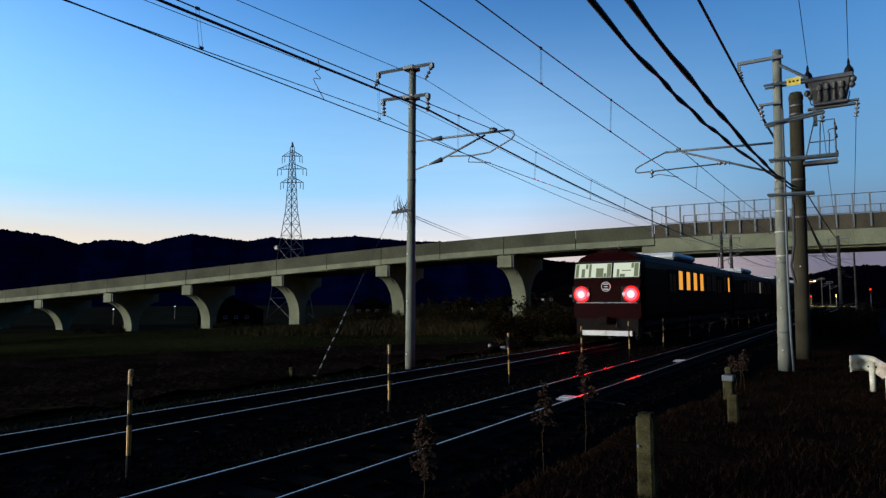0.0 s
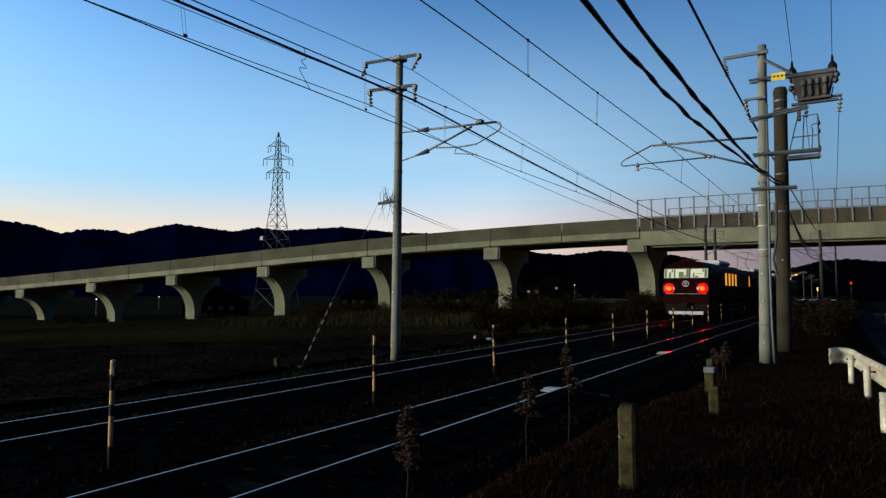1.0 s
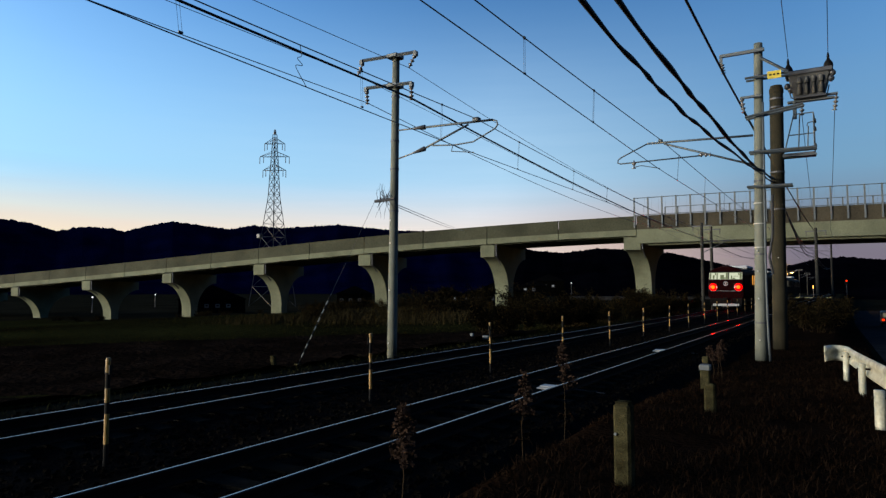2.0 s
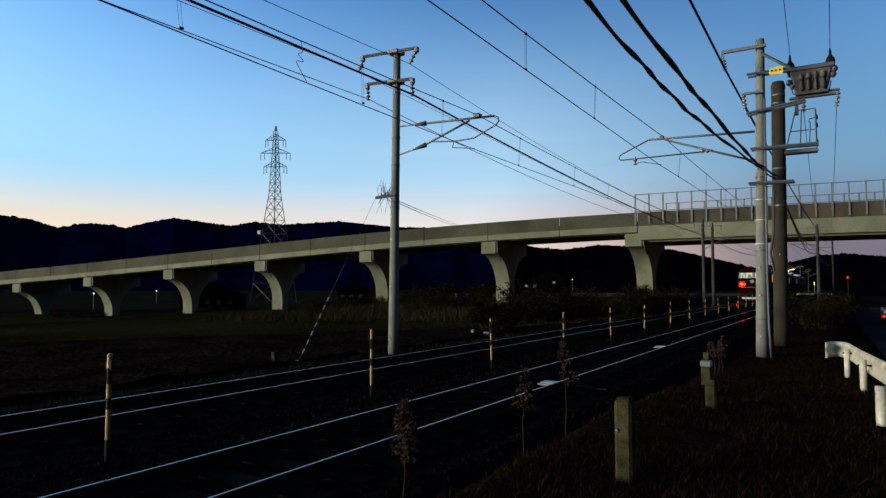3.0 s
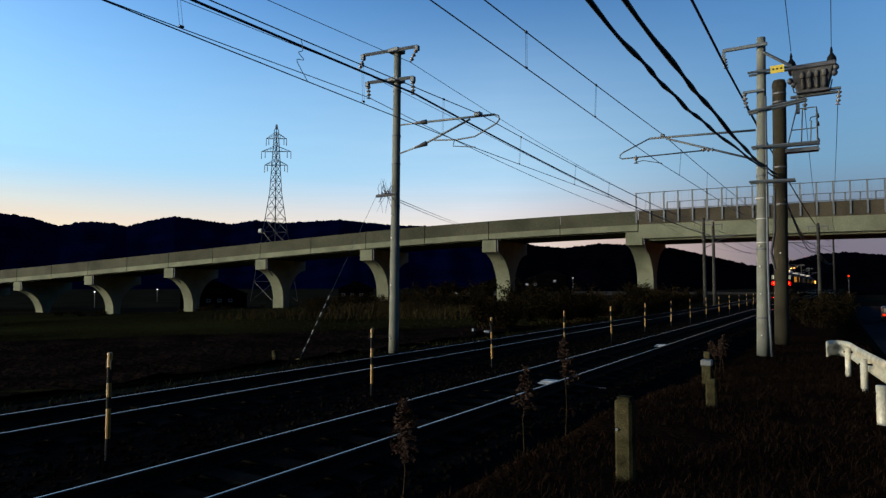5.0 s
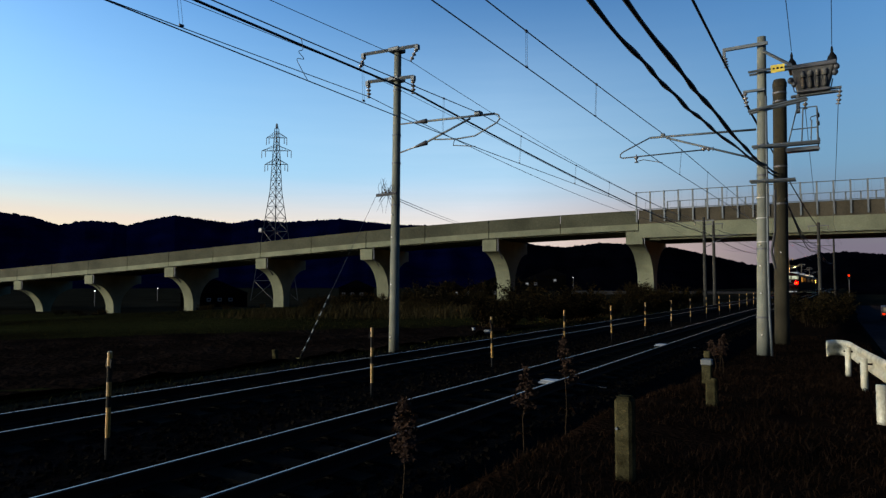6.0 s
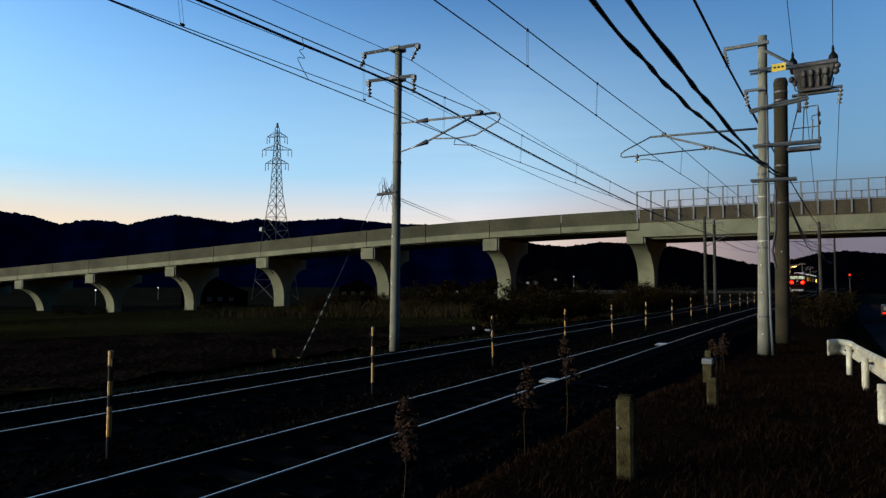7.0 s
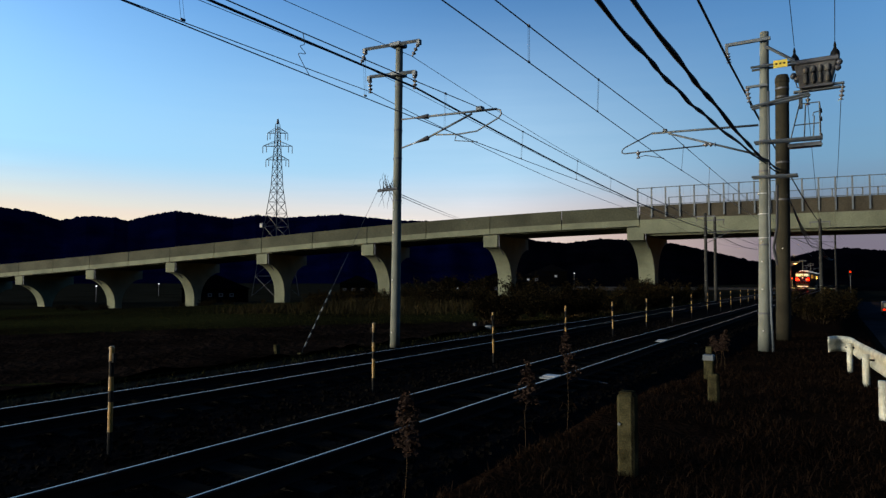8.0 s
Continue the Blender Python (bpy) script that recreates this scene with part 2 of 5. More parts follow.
def lathe(profile, sides=20, at=(0, 0, 0)):
    """Turned form: pairs of radius and height."""
    bm = bmesh.new()
    rings = [[bm.verts.new((at[0] + r * math.cos(k * 2 * math.pi / sides), at[1] + r * math.sin(k * 2 * math.pi / sides), at[2] + z)) for k in range(sides)] for r, z in profile]
    for a, b in zip(rings, rings[1:]):
        for k in range(sides):
            bm.faces.new((a[k], a[(k + 1) % sides], b[(k + 1) % sides], b[k]))
    bm.faces.new(rings[0][::-1])
    bm.faces.new(rings[-1])
    return bm


def tapered(x0, x1, y0, y1, z1, u0, u1, v0, v1, z0, bevel):
    """A bevelled box that narrows from its top to its foot."""
    bm = boxed(0, 1, 0, 1, 0, 1, 0)
    for w in bm.verts:
        w.co = Vector(((u0, u1)[int(w.co.x)], (v0, v1)[int(w.co.y)], z0) if w.co.z < 0.5 else ((x0, x1)[int(w.co.x)], (y0, y1)[int(w.co.y)], z1))
    bmesh.ops.bevel(bm, geom=bm.edges[:], offset=bevel, segments=2, affect="EDGES", profile=0.5)
    return bm


def extrude_y(profile, y0, y1, steps=1):
    """A closed profile of (x, z) drawn out along y."""
    bm = bmesh.new()
    rings = [[bm.verts.new((x, y0 + (y1 - y0) * i / steps, z)) for x, z in profile] for i in range(steps + 1)]
    n = len(profile)
    for a, b in zip(rings, rings[1:]):
        for k in range(n):
            bm.faces.new((a[k], b[k], b[(k + 1) % n], a[(k + 1) % n]))
    bm.faces.new(rings[0])
    bm.faces.new(rings[-1][::-1])
    bmesh.ops.recalc_face_normals(bm, faces=bm.faces)
    return bm


def insulator(name, top, bottom, parent, discs=3):
    """A short string of porcelain sheds between two points."""
    a, b = Vector(top), Vector(bottom)
    d = b - a
    n = discs * 4 + 2
    pts, rs = [], []
    for i in range(n + 1):
        f = i / n
        pts.append(a + d * f)
        rs.append(0.075 if i % 4 == 2 else 0.055 if i % 4 == 3 else 0.022)
    return part(name, tubed(pts, rs, 10), PORCELAIN, parent, smooth=True)


def lerp(a, b, f):
    return a + (b - a) * f


# ---- ground ----
TRACKS = (-4.88, -8.70)


def ground_z(x, y):
    if x > 0.9:
        base = -0.25 - 2.75 * min(1, max(0, (y - 15) / 85))
        return base
    if x > -2.6:
        verge = 0.06 - 0.5 * min(1, max(0, (y - 8) / 11))
        road = -0.25 - 2.75 * min(1, max(0, (y - 15) / 85))
        f = min(1, max(0, (x + 0.4) / 1.3)) if y > 15 else 0
        return lerp(verge, min(verge, road), f)
    if x > -3.4:
        verge = 0.06 - 0.5 * min(1, max(0, (y - 8) / 11))
        return lerp(-0.6, verge, (x + 3.4) / 0.8)
    if x > -10.6:
        return -0.6
    if x > -11.4:
        return lerp(-0.30, -0.6, (x + 11.4) / 0.8)
    f = min(1, (-11.4 - x) / 90)
    g = max(min(1, max(0, (75 - y) / 60)), min(1, max(0, (-x - 45) / 45)))
    return -0.32 - f * (1.0 + 2.2 * g)


def sheet(name, xs, ys, lift, mat, rough=0.0, kind="structure", label="", category=""):
    bm = bmesh.new()
    grid = []
    for y in ys:
        row = []
        for x in xs:
            n = noise.noise(Vector((x * 0.7, y * 0.7, 3.1))) * rough + noise.noise(Vector((x * 3.1, y * 3.1, 1.7))) * rough * 0.4
            row.append(bm.verts.new((x, y, ground_z(x, y) + lift + n)))
        grid.append(row)
    for a, b in zip(grid, grid[1:]):
        for i in range(len(xs) - 1):
            bm.faces.new((a[i], a[i + 1], b[i + 1], b[i]))
    ob = part(name, bm, mat, smooth=True)
    return tagged(ob, label, category, kind=kind)


def steps(a, b, d):
    n = max(1, round((b - a) / d))
    return [a + (b - a) * i / n for i in range(n + 1)]


gx = [-3000, -1500, -700, -350, -200, -150] + steps(-120, -12, 6) + [-11.4, -10.6, -8, -6, -3.4, -2.6, -1.6, -0.4, 0.2, 0.9, 4, 8, 20, 60, 150, 400, 1000, 3000]
gy = [-2000, -600, -200, -60, -20] + steps(-8, 24, 4) + steps(30, 110, 8) + [140, 200, 400, 900, 1800, 3500]
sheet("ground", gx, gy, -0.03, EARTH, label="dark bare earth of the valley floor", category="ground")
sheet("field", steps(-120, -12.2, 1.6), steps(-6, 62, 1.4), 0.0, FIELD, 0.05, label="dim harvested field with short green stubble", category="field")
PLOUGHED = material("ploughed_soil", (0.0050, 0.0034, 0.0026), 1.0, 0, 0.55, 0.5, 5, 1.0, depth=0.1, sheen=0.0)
bm = bmesh.new()
rows = []
for i in range(130):
    row = []
    for j in range(150):
        x, y = -12.3 - j * 0.62, -6 + i * 0.30
        furrow = 0.05 * math.sin((x * 0.53 - y * 0.85) * 2.6) + 0.10 * noise.noise(Vector((x * 0.9, y * 1.7, 4))) + 0.05 * noise.noise(Vector((x * 3.3, y * 4.1, 8)))
        row.append(bm.verts.new((x, y, ground_z(x, y) + 0.09 + furrow)))
    rows.append(row)
for a, b in zip(rows, rows[1:]):
    for j in range(149):
        c = a[j].co
        if -0.525 * c.x + 0.851 * c.y < 31 + 1.5 * noise.noise(Vector((c.x * 0.4, c.y * 0.4, 2))):
            bm.faces.new((a[j + 1], a[j], b[j], b[j + 1]))
bmesh.ops.delete(bm, geom=[v for v in bm.verts if not v.link_faces], context="VERTS")
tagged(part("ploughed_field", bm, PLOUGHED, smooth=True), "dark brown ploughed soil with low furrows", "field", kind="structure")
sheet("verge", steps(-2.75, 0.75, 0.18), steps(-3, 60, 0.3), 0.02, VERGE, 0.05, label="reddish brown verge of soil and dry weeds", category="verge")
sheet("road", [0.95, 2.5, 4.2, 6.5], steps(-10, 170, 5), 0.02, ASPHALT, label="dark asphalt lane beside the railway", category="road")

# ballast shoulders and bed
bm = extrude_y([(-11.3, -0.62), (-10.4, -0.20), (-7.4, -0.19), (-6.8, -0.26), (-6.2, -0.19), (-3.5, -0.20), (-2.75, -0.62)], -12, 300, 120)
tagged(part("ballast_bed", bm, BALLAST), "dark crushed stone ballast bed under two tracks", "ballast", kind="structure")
rng = random.Random(5)
verts, faces = [], []
for _ in range(16000):
    y = -1 + 34 * rng.random() ** 1.5
    x = rng.uniform(-10.6, -3.3)
    r = rng.uniform(0.02, 0.05)
    c = len(verts)
    a0 = rng.uniform(0, 6)
    for k in range(3):
        verts.append((x + r * math.cos(a0 + k * 2.1), y + r * math.sin(a0 + k * 2.1), -0.205 + rng.uniform(0, 0.015)))
        verts.append((x + 0.7 * r * math.cos(a0 + 0.5 + k * 2.1), y + 0.7 * r * math.sin(a0 + 0.5 + k * 2.1), -0.2 + r * rng.uniform(0.6, 1.1)))
    faces += [(c, c + 2, c + 3, c + 1), (c + 2, c + 4, c + 5, c + 3), (c + 4, c, c + 1, c + 5), (c + 1, c + 3, c + 5)]
me = bpy.data.meshes.new("ballast_stones")
me.from_pydata(verts, [], faces)
me.materials.append(STONE)
tagged(new("ballast_stones", me), "loose dark crushed stones between the sleepers", "ballast", kind="stuff")

# ---- tracks ----


def rail(x, parent):
    foot = [(-0.0635, -0.153), (0.0635, -0.153), (0.0635, -0.142), (0.012, -0.125), (0.010, -0.045), (0.032, -0.035), (0.0325, -0.003), (-0.0325, -0.003), (-0.032, -0.035), (-0.010, -0.045), (-0.012, -0.125), (-0.0635, -0.142)]
    r = part("rail", extrude_y([(x + a, z) for a, z in foot], -12, 300, 60), RUST, parent, "rusty sided steel rail")
    head = [(-0.014, -0.003), (0.014, -0.003), (0.014, 0.001), (0.008, 0.003), (-0.008, 0.003), (-0.014, 0.001)]
    part("running_surface", extrude_y([(x + a, z + 0.0005) for a, z in head], -12, 300, 1), RAIL_TOP, r, "polished bright running surface")
    return r


tracks = []
for cx in TRACKS:
    tr = thing("railway_track", (cx, 0, 0), "narrow gauge railway track with polished rails on ballast", "railway track", "pair of tracks", "structure")
    rail(-0.566, tr)
    rail(0.566, tr)
    tracks.append(tr)


def transponder(y):
    t = thing("track_transponder", (-4.60, y, -0.155), "white flat signalling box lying between the rails", "transponder", "track transponders")
    part("plate", boxed(-0.30, 0.30, -0.16, 0.16, 0.0, 0.03, 0.008), WHITE, t)
    part("cover", boxed(-0.26, 0.26, -0.12, 0.12, 0.032, 0.06, 0.01), WHITE, t)
    part("cable", tubed([(0.2, 0.1, 0.02), (0.5, 0.15, -0.01), (0.9, 0.1, -0.02)], 0.012, 6), CABLE, t)


transponder(11.45)
transponder(19.95)

# ---- overpass ----
B0, BD, BN = Vector((-128.3, 61.0, 0)), Vector((17.82, 2.78, 0)), Vector((-0.154, 0.988, 0))
DECK = 10.5
TOPS = ((-2, 2.5), (0, 4.5), (1, 5.55), (2, 6.68), (3, 7.85), (4, 8.98), (5, 9.82), (6, 10.32), (7.4, 10.52), (9, 10.6), (14, 10.5))


def deck_top(i):
    """Top of the parapet, smoothed, at i spans from the far end."""
    xs, zs = [a for a, _ in TOPS], [b for _, b in TOPS]
    return float(sum(np.interp(i + o, xs, zs) for o in (-0.5, -0.25, 0, 0.25, 0.5)) / 5)


def span_piece(i0, i1, w0, w1, low, high, n=5):
    """A bar along the deck between two stations, from low to high below the parapet's top."""
    bm = bmesh.new()
    rings = []
    for k in range(n + 1):
        i = lerp(i0, i1, k / n)
        t = deck_top(i)
        rings.append([bm.verts.new(B0 + BD * i + BN * w + Vector((0, 0, t - z))) for w, z in ((w0, low), (w1, low), (w1, high), (w0, high))])
    for a, b in zip(rings, rings[1:]):
        for k in range(4):
            bm.faces.new((a[k], a[(k + 1) % 4], b[(k + 1) % 4], b[k]))
    bm.faces.new(rings[0][::-1])
    bm.faces.new(rings[-1])
    bmesh.ops.recalc_face_normals(bm, faces=bm.faces)
    return bm


overpass = thing("overpass", (0, 0, 0), "long concrete road overpass climbing across the railway", "overpass", kind="structure")
edges = [-2, -1, 0, 1, 2, 3, 4, 5, 6.03, 7.75, 9.4, 11, 12.5, 14]
for a, b in zip(edges, edges[1:]):
    main = a > 6
    mid = (a + b) / 2
    g = 0.0026
    halves = ((a + g, mid - g), (mid + g, b - g))
    for p, q in halves:
        part("parapet", span_piece(p, q, 0, 0.28, 1.55, 0), DARK_PARAPET if main else PARAPET, overpass)
        part("fascia", span_piece(p, q, -0.03, 0.35, 2.28 if not main else 3.2, 1.555), CONCRETE, overpass)
    part("far_parapet", span_piece(a, b, DECK - 0.28, DECK, 1.55, 0), PARAPET, overpass)
    part("deck", span_piece(a, b, 0.355, DECK - 0.005, 1.5, 1.1), PARAPET, overpass)
    for w in (0.7, 3.5, 6.3, 9.1):
        part("girder", span_piece(a, b, w, w + 0.7, 2.4 if not main else 3.45, 1.505), CONCRETE, overpass)
    part("coping", span_piece(a, b, -0.04, 0.32, -0.002, -0.05), PARAPET, overpass)


def pier(i, arm=True):
    top = deck_top(i) - (2.42 if i < 6.5 else 3.47)
    base = B0 + BD * i
    turn = min(1.0, max(0.0, (i - 3) / 3))
    BNi = (BN * (1 - turn) + Vector((0.03, 1, 0)) * turn).normalized()
    low = ground_z(base.x, base.y) - 0.4
    inset = 4.4
    near = [(0.1, top), (0.1, top - 1.5)]
    for k in range(1, 13):
        f = k / 12
        near.append((0.1 + inset * math.sin(f * math.pi / 2) ** 0.95, top - 1.5 - 4.4 * (1 - math.cos(f * math.pi / 2)) ** 0.9))
    near.append((0.1 + inset, min(low, top - 6.2)))
    prof = near + [(DECK - w, z) for w, z in near[::-1]]
    bm = bmesh.new()
    half = 0.95
    d = BD.normalized()
    r0 = [bm.verts.new(base - d * half + BNi * w + Vector((0, 0, z))) for w, z in prof]
    r1 = [bm.verts.new(base + d * half + BNi * w + Vector((0, 0, z))) for w, z in prof]
    n = len(prof)
    for k in range(n):
        bm.faces.new((r0[k], r0[(k + 1) % n], r1[(k + 1) % n], r1[k]))
    bm.faces.new(r0)
    bm.faces.new(r1[::-1])
    bmesh.ops.recalc_face_normals(bm, faces=bm.faces)
    p = part("pier", bm, CONCRETE, overpass, "curved hammerhead concrete pier")
    for s in (-0.45, 0.45):
        c = base + d * s + BNi * 0.75
        part("bearing", boxed(c.x - 0.25, c.x + 0.25, c.y - 0.25, c.y + 0.25, top - 0.01, top + 0.06), DARK_STEEL, p)
    pts = [base + d * 1.15 + BNi * 0.2 + Vector((0, 0, top + 1.6)), base + d * 1.15 + BNi * 0.25 + Vector((0, 0, top - 1.4)), base + d * 1.1 + BNi * 1.6 + Vector((0, 0, top - 2.4))]
    part("drain_pipe", tubed(pts, 0.09, 8), DARK_STEEL, p, "dark drain pipe")
    return p


for i in (-1, 0, 1, 2, 3, 4, 5, 6, 9.4, 11):
    pier(i)

fence_post_mesh = None
for side, w in (("near", 0.14), ("far", DECK - 0.14)):
    fence = thing("safety_fence", (0, 0, 0), "tall grey steel safety fence on the overpass parapet", "fence", "overpass fences")
    i0 = 6.02 if side == "near" else 6.173
    step = 0.0862
    n = 78
    for k in range(n):
        i = i0 + k * step
        b = B0 + BD * i + BN * (w - (0.22 if side == "near" else -0.22))
        if fence_post_mesh is None:
            first = part("post", boxed(-0.085, 0.085, -0.06, 0.06, -1.35, 2.22), GALV, fence)
            fence_post_mesh = first.data
            o = first
        else:
            o = new("post", fence_post_mesh)
            o.parent = fence
        o.location = (b.x, b.y, deck_top(i))
    for z in (2.14, 0.12):
        part("rail", span_piece(i0, i0 + (n - 1) * step, w - 0.03, w + 0.03, -z, -z - 0.08, 60), GALV, fence)
    bm = bmesh.new()
    for k in range((n - 1) * 2):
        i = i0 + (k + 0.5) * step / 2
        b = B0 + BD * i + BN * w
        t = deck_top(i)
        tube(bm, [(b.x, b.y, t + 0.12), (b.x, b.y, t + 2.14)], 0.006, 3, False)
    tagged(part("wire_mesh", bm, GALV, fence), kind="stuff")

# ---- poles and cantilevers ----


def concrete_pole(bottom, top, r0, r1, mat, parent, bands=()):
    b, t = Vector(bottom), Vector(top)
    n = 12
    pts = [b.lerp(t, k / n) for k in range(n + 1)]
    p = part("shaft", tubed(pts, [lerp(r0, r1, k / n) for k in range(n + 1)], 24), mat, parent, smooth=True)
    for z in bands:
        f = (z - b.z) / (t.z - b.z)
        c = b.lerp(t, f)
        r = lerp(r0, r1, f) + 0.012
        part("band", lathe([(r, -0.028), (r, 0.028)], 20, c), DARK_STEEL, p)
    return p


def reflector(at, parent, size=0.02):
    part("marker", boxed(at[0] - size, at[0] + size, at[1] - 0.012, at[1] + 0.012, at[2] - size, at[2] + size, 0.006), WHITE, parent, "small white marker")


Y = 15.9
lp = thing("catenary_pole", (-11.53, Y, -0.32), "tall grey concrete catenary pole with two crossarms", "catenary pole", "catenary poles")


def L(x, z, dy=0.0):
    return (x + 11.53, dy, z + 0.32)


concrete_pole(L(-11.50, -0.35), L(-11.39, 8.75), 0.148, 0.108, POLE, lp, (6.44, 5.59, 4.33, 7.8))
for z0, z1, xa, xb in ((8.74, 8.64, -12.55, -10.55), (7.85, 7.74, -12.37, -10.69)):
    dz = 0.055
    a, b = L(xa, z0), L(xb, z1)
    arm = part("crossarm", tubed([(a[0], -0.2, a[2]), (b[0], -0.2, b[2])], dz, 4), GALV, lp)
    part("clamp", boxed(-0.05, 0.33, -0.26, 0.15, (a[2] + b[2]) / 2 - 0.06, (a[2] + b[2]) / 2 + 0.06, 0.02), GALV, arm)
    for x, z in ((xa, z0), (xb, z1)):
        q = L(x, z)
        part("hanger", boxed(q[0] - 0.06, q[0] + 0.06, -0.26, -0.14, q[2] - 0.13, q[2] + 0.02, 0.01), GALV, arm)
insulator("insulator", L(-12.5, 8.68, -0.2), L(-12.71, 8.30, -0.2), lp)
insulator("insulator", L(-10.56, 8.56, -0.2), L(-10.79, 8.20, -0.2), lp)
insulator("insulator", L(-12.35, 7.76, -0.2), L(-12.32, 7.36, -0.2), lp)
insulator("insulator", L(-10.70, 7.64, -0.2), L(-10.68, 7.24, -0.2), lp)
ca = part("cantilever_tube", tubed([L(-10.6, 6.42), L(-8.12, 6.33)], 0.032, 10), GALV, lp, smooth=True)
insulator("insulator", L(-11.3, 6.44), L(-10.35, 6.415), ca, 0)
part("strut", tubed([L(-10.55, 5.72), L(-8.89, 6.30)], 0.030, 10), GALV, lp, smooth=True)
insulator("insulator", L(-11.3, 5.58), L(-10.35, 5.78), lp, 0)
hook = [L(-8.12, 6.33), L(-8.0, 6.28), L(-7.97, 6.18), L(-8.05, 6.08), L(-8.74, 5.79), L(-9.33, 5.77), L(-10.09, 5.84)]
part("pull_off", tubed(hook, 0.022, 8), GALV, lp, smooth=True)
part("steady_arm", tubed([L(-9.4, 5.76), L(-9.45, 5.6), L(-8.72, 5.49)], 0.014, 6), GALV, lp)
part("saddle", boxed(*[v for a in ((2.81, 3.0), (-0.1, 0.1), (6.66, 6.78)) for v in a], 0.02), GALV, lp)
for z in (0.0, 1.55, 2.95, 3.62):
    reflector((0.02 + z * 0.01, -0.165 + z * 0.005, z + 0.42), lp)
# broken line bracket with a dead creeper
br = part("line_bracket", tubed([L(-12.08, 4.34, -0.1), L(-11.35, 4.36, -0.1)], 0.05, 6), DARK_STEEL, lp, "dark bracket wrapped in dead creeper")
bm = bmesh.new()
rng = random.Random(8)
for k in range(34):
    p = Vector(L(rng.uniform(-12.05, -11.55) if k % 3 == 0 else rng.uniform(-11.75, -11.55), 4.35, -0.12))
    pts = [p]
    d = Vector((rng.uniform(-0.5, 0.5), rng.uniform(-0.3, 0.3), rng.choice((1, 1, -1)) * rng.uniform(0.3, 1)))
    for s in range(5):
        p = p + d * 0.10
        d = d + Vector((rng.uniform(-0.5, 0.5), rng.uniform(-0.3, 0.3), rng.uniform(-0.6, 0.3)))
        pts.append(p)
    tube(bm, pts, [0.010, 0.008, 0.007, 0.006, 0.005, 0.003], 4)
part("creeper", bm, TWIG, br, "dry dead creeper twigs")

gy_pole = thing("guy_wire", (-12.49, 13.0, -0.35), "slanting guy wire with a black and white striped guard", "guy wire")
a, b = Vector((0, 0, 0)), Vector((0.40, 2.80, 4.70))
part("wire", tubed([a, b], 0.005, 5), WIRE, gy_pole)
for k in range(15):
    f0, f1 = 0.02 + k * 0.0245, 0.02 + (k + 1) * 0.0245
    part("stripe", tubed([a.lerp(b, f0), a.lerp(b, f1)], 0.019, 8), GUARD_WHITE if k % 2 else BLACK, gy_pole)
part("anchor", boxed(-0.08, 0.08, -0.08, 0.08, -0.1, 0.06, 0.02), STUB, gy_pole)

# pole beside the near track, with the equipment frame shared with the old pole behind it
YR = 21.3
rp = thing("catenary_pole", (-2.16, YR, -0.5), "grey concrete catenary pole with cantilever and cable conduit", "catenary pole", "catenary poles")


def Rr(x, z, dy=0.0):
    return (x + 2.16, dy, z + 0.5)


concrete_pole(Rr(-2.16, -0.55), Rr(-1.99, 9.0), 0.170, 0.120, POLE, rp, (8.5, 6.25, 5.36, 3.2, 1.2))
part("cantilever_tube", tubed([Rr(-2.2, 6.25), Rr(-5.3, 6.36)], 0.034, 10), GALV, rp, smooth=True)
part("strut", tubed([Rr(-2.2, 5.36), Rr(-4.78, 6.30)], 0.032, 10), GALV, rp, smooth=True)
part("pull_off", tubed([Rr(-5.3, 6.36), Rr(-6.15, 6.0), Rr(-6.26, 5.92), Rr(-6.27, 5.83), Rr(-6.19, 5.79), Rr(-3.61, 5.80)], 0.022, 8), GALV, rp, smooth=True)
part("steady_arm", tubed([Rr(-5.74, 5.80), Rr(-5.74, 5.64), Rr(-5.5, 5.67), Rr(-4.92, 5.52)], 0.014, 6), GALV, rp)
insulator("insulator", Rr(-5.74, 5.86), Rr(-5.74, 5.6), rp, 1)
insulator("insulator", Rr(-3.75, 5.83), Rr(-3.4, 5.80), rp, 2)
part("saddle", boxed(-2.79, -2.66, -0.06, 0.06, 6.86, 6.95, 0.015), GALV, rp)
arm = part("top_arm", boxed(-0.88, 0.35, -0.25, -0.17, 9.18, 9.28, 0.01), GALV, rp)
part("drop", boxed(-0.88, -0.80, -0.25, -0.17, 8.98, 9.178), GALV, arm)
insulator("insulator", Rr(-2.98, 8.5, -0.21), Rr(-2.94, 8.20, -0.21), rp)
arm = part("lower_arm", boxed(-0.34, 0.25, -0.25, -0.17, 7.83, 7.90, 0.01), GALV, rp)
insulator("insulator", Rr(-2.46, 7.36, -0.21), Rr(-2.41, 6.93, -0.21), rp)
for z0, z1, xa, xb in ((7.93, 7.93, -2.35, -1.2), (6.76, 6.96, -2.38, -0.85), (5.70, 5.68, -2.30, -0.56), (4.68, 4.66, -2.38, -1.19)):
    for dy in (-0.24, 0.06):
        a, b = Rr(xa, z0, dy), Rr(xb, z1, dy)
        part("frame_beam", tubed([a, b], 0.038, 4), GALV, rp)
part("diagonal", tubed([Rr(-1.95, 8.52, -0.2), Rr(-1.22, 7.96, -0.2)], 0.045, 4), GALV, rp)
part("sign_plate", boxed(0.42, 0.78, -0.345, -0.335, 8.28, 8.50), SIGN_YELLOW, rp, "yellow warning plate")
for k in range(3):
    part("sign_bar", boxed(0.47 + k * 0.1, 0.53 + k * 0.1, -0.349, -0.346, 8.37, 8.42), BLACK, rp)
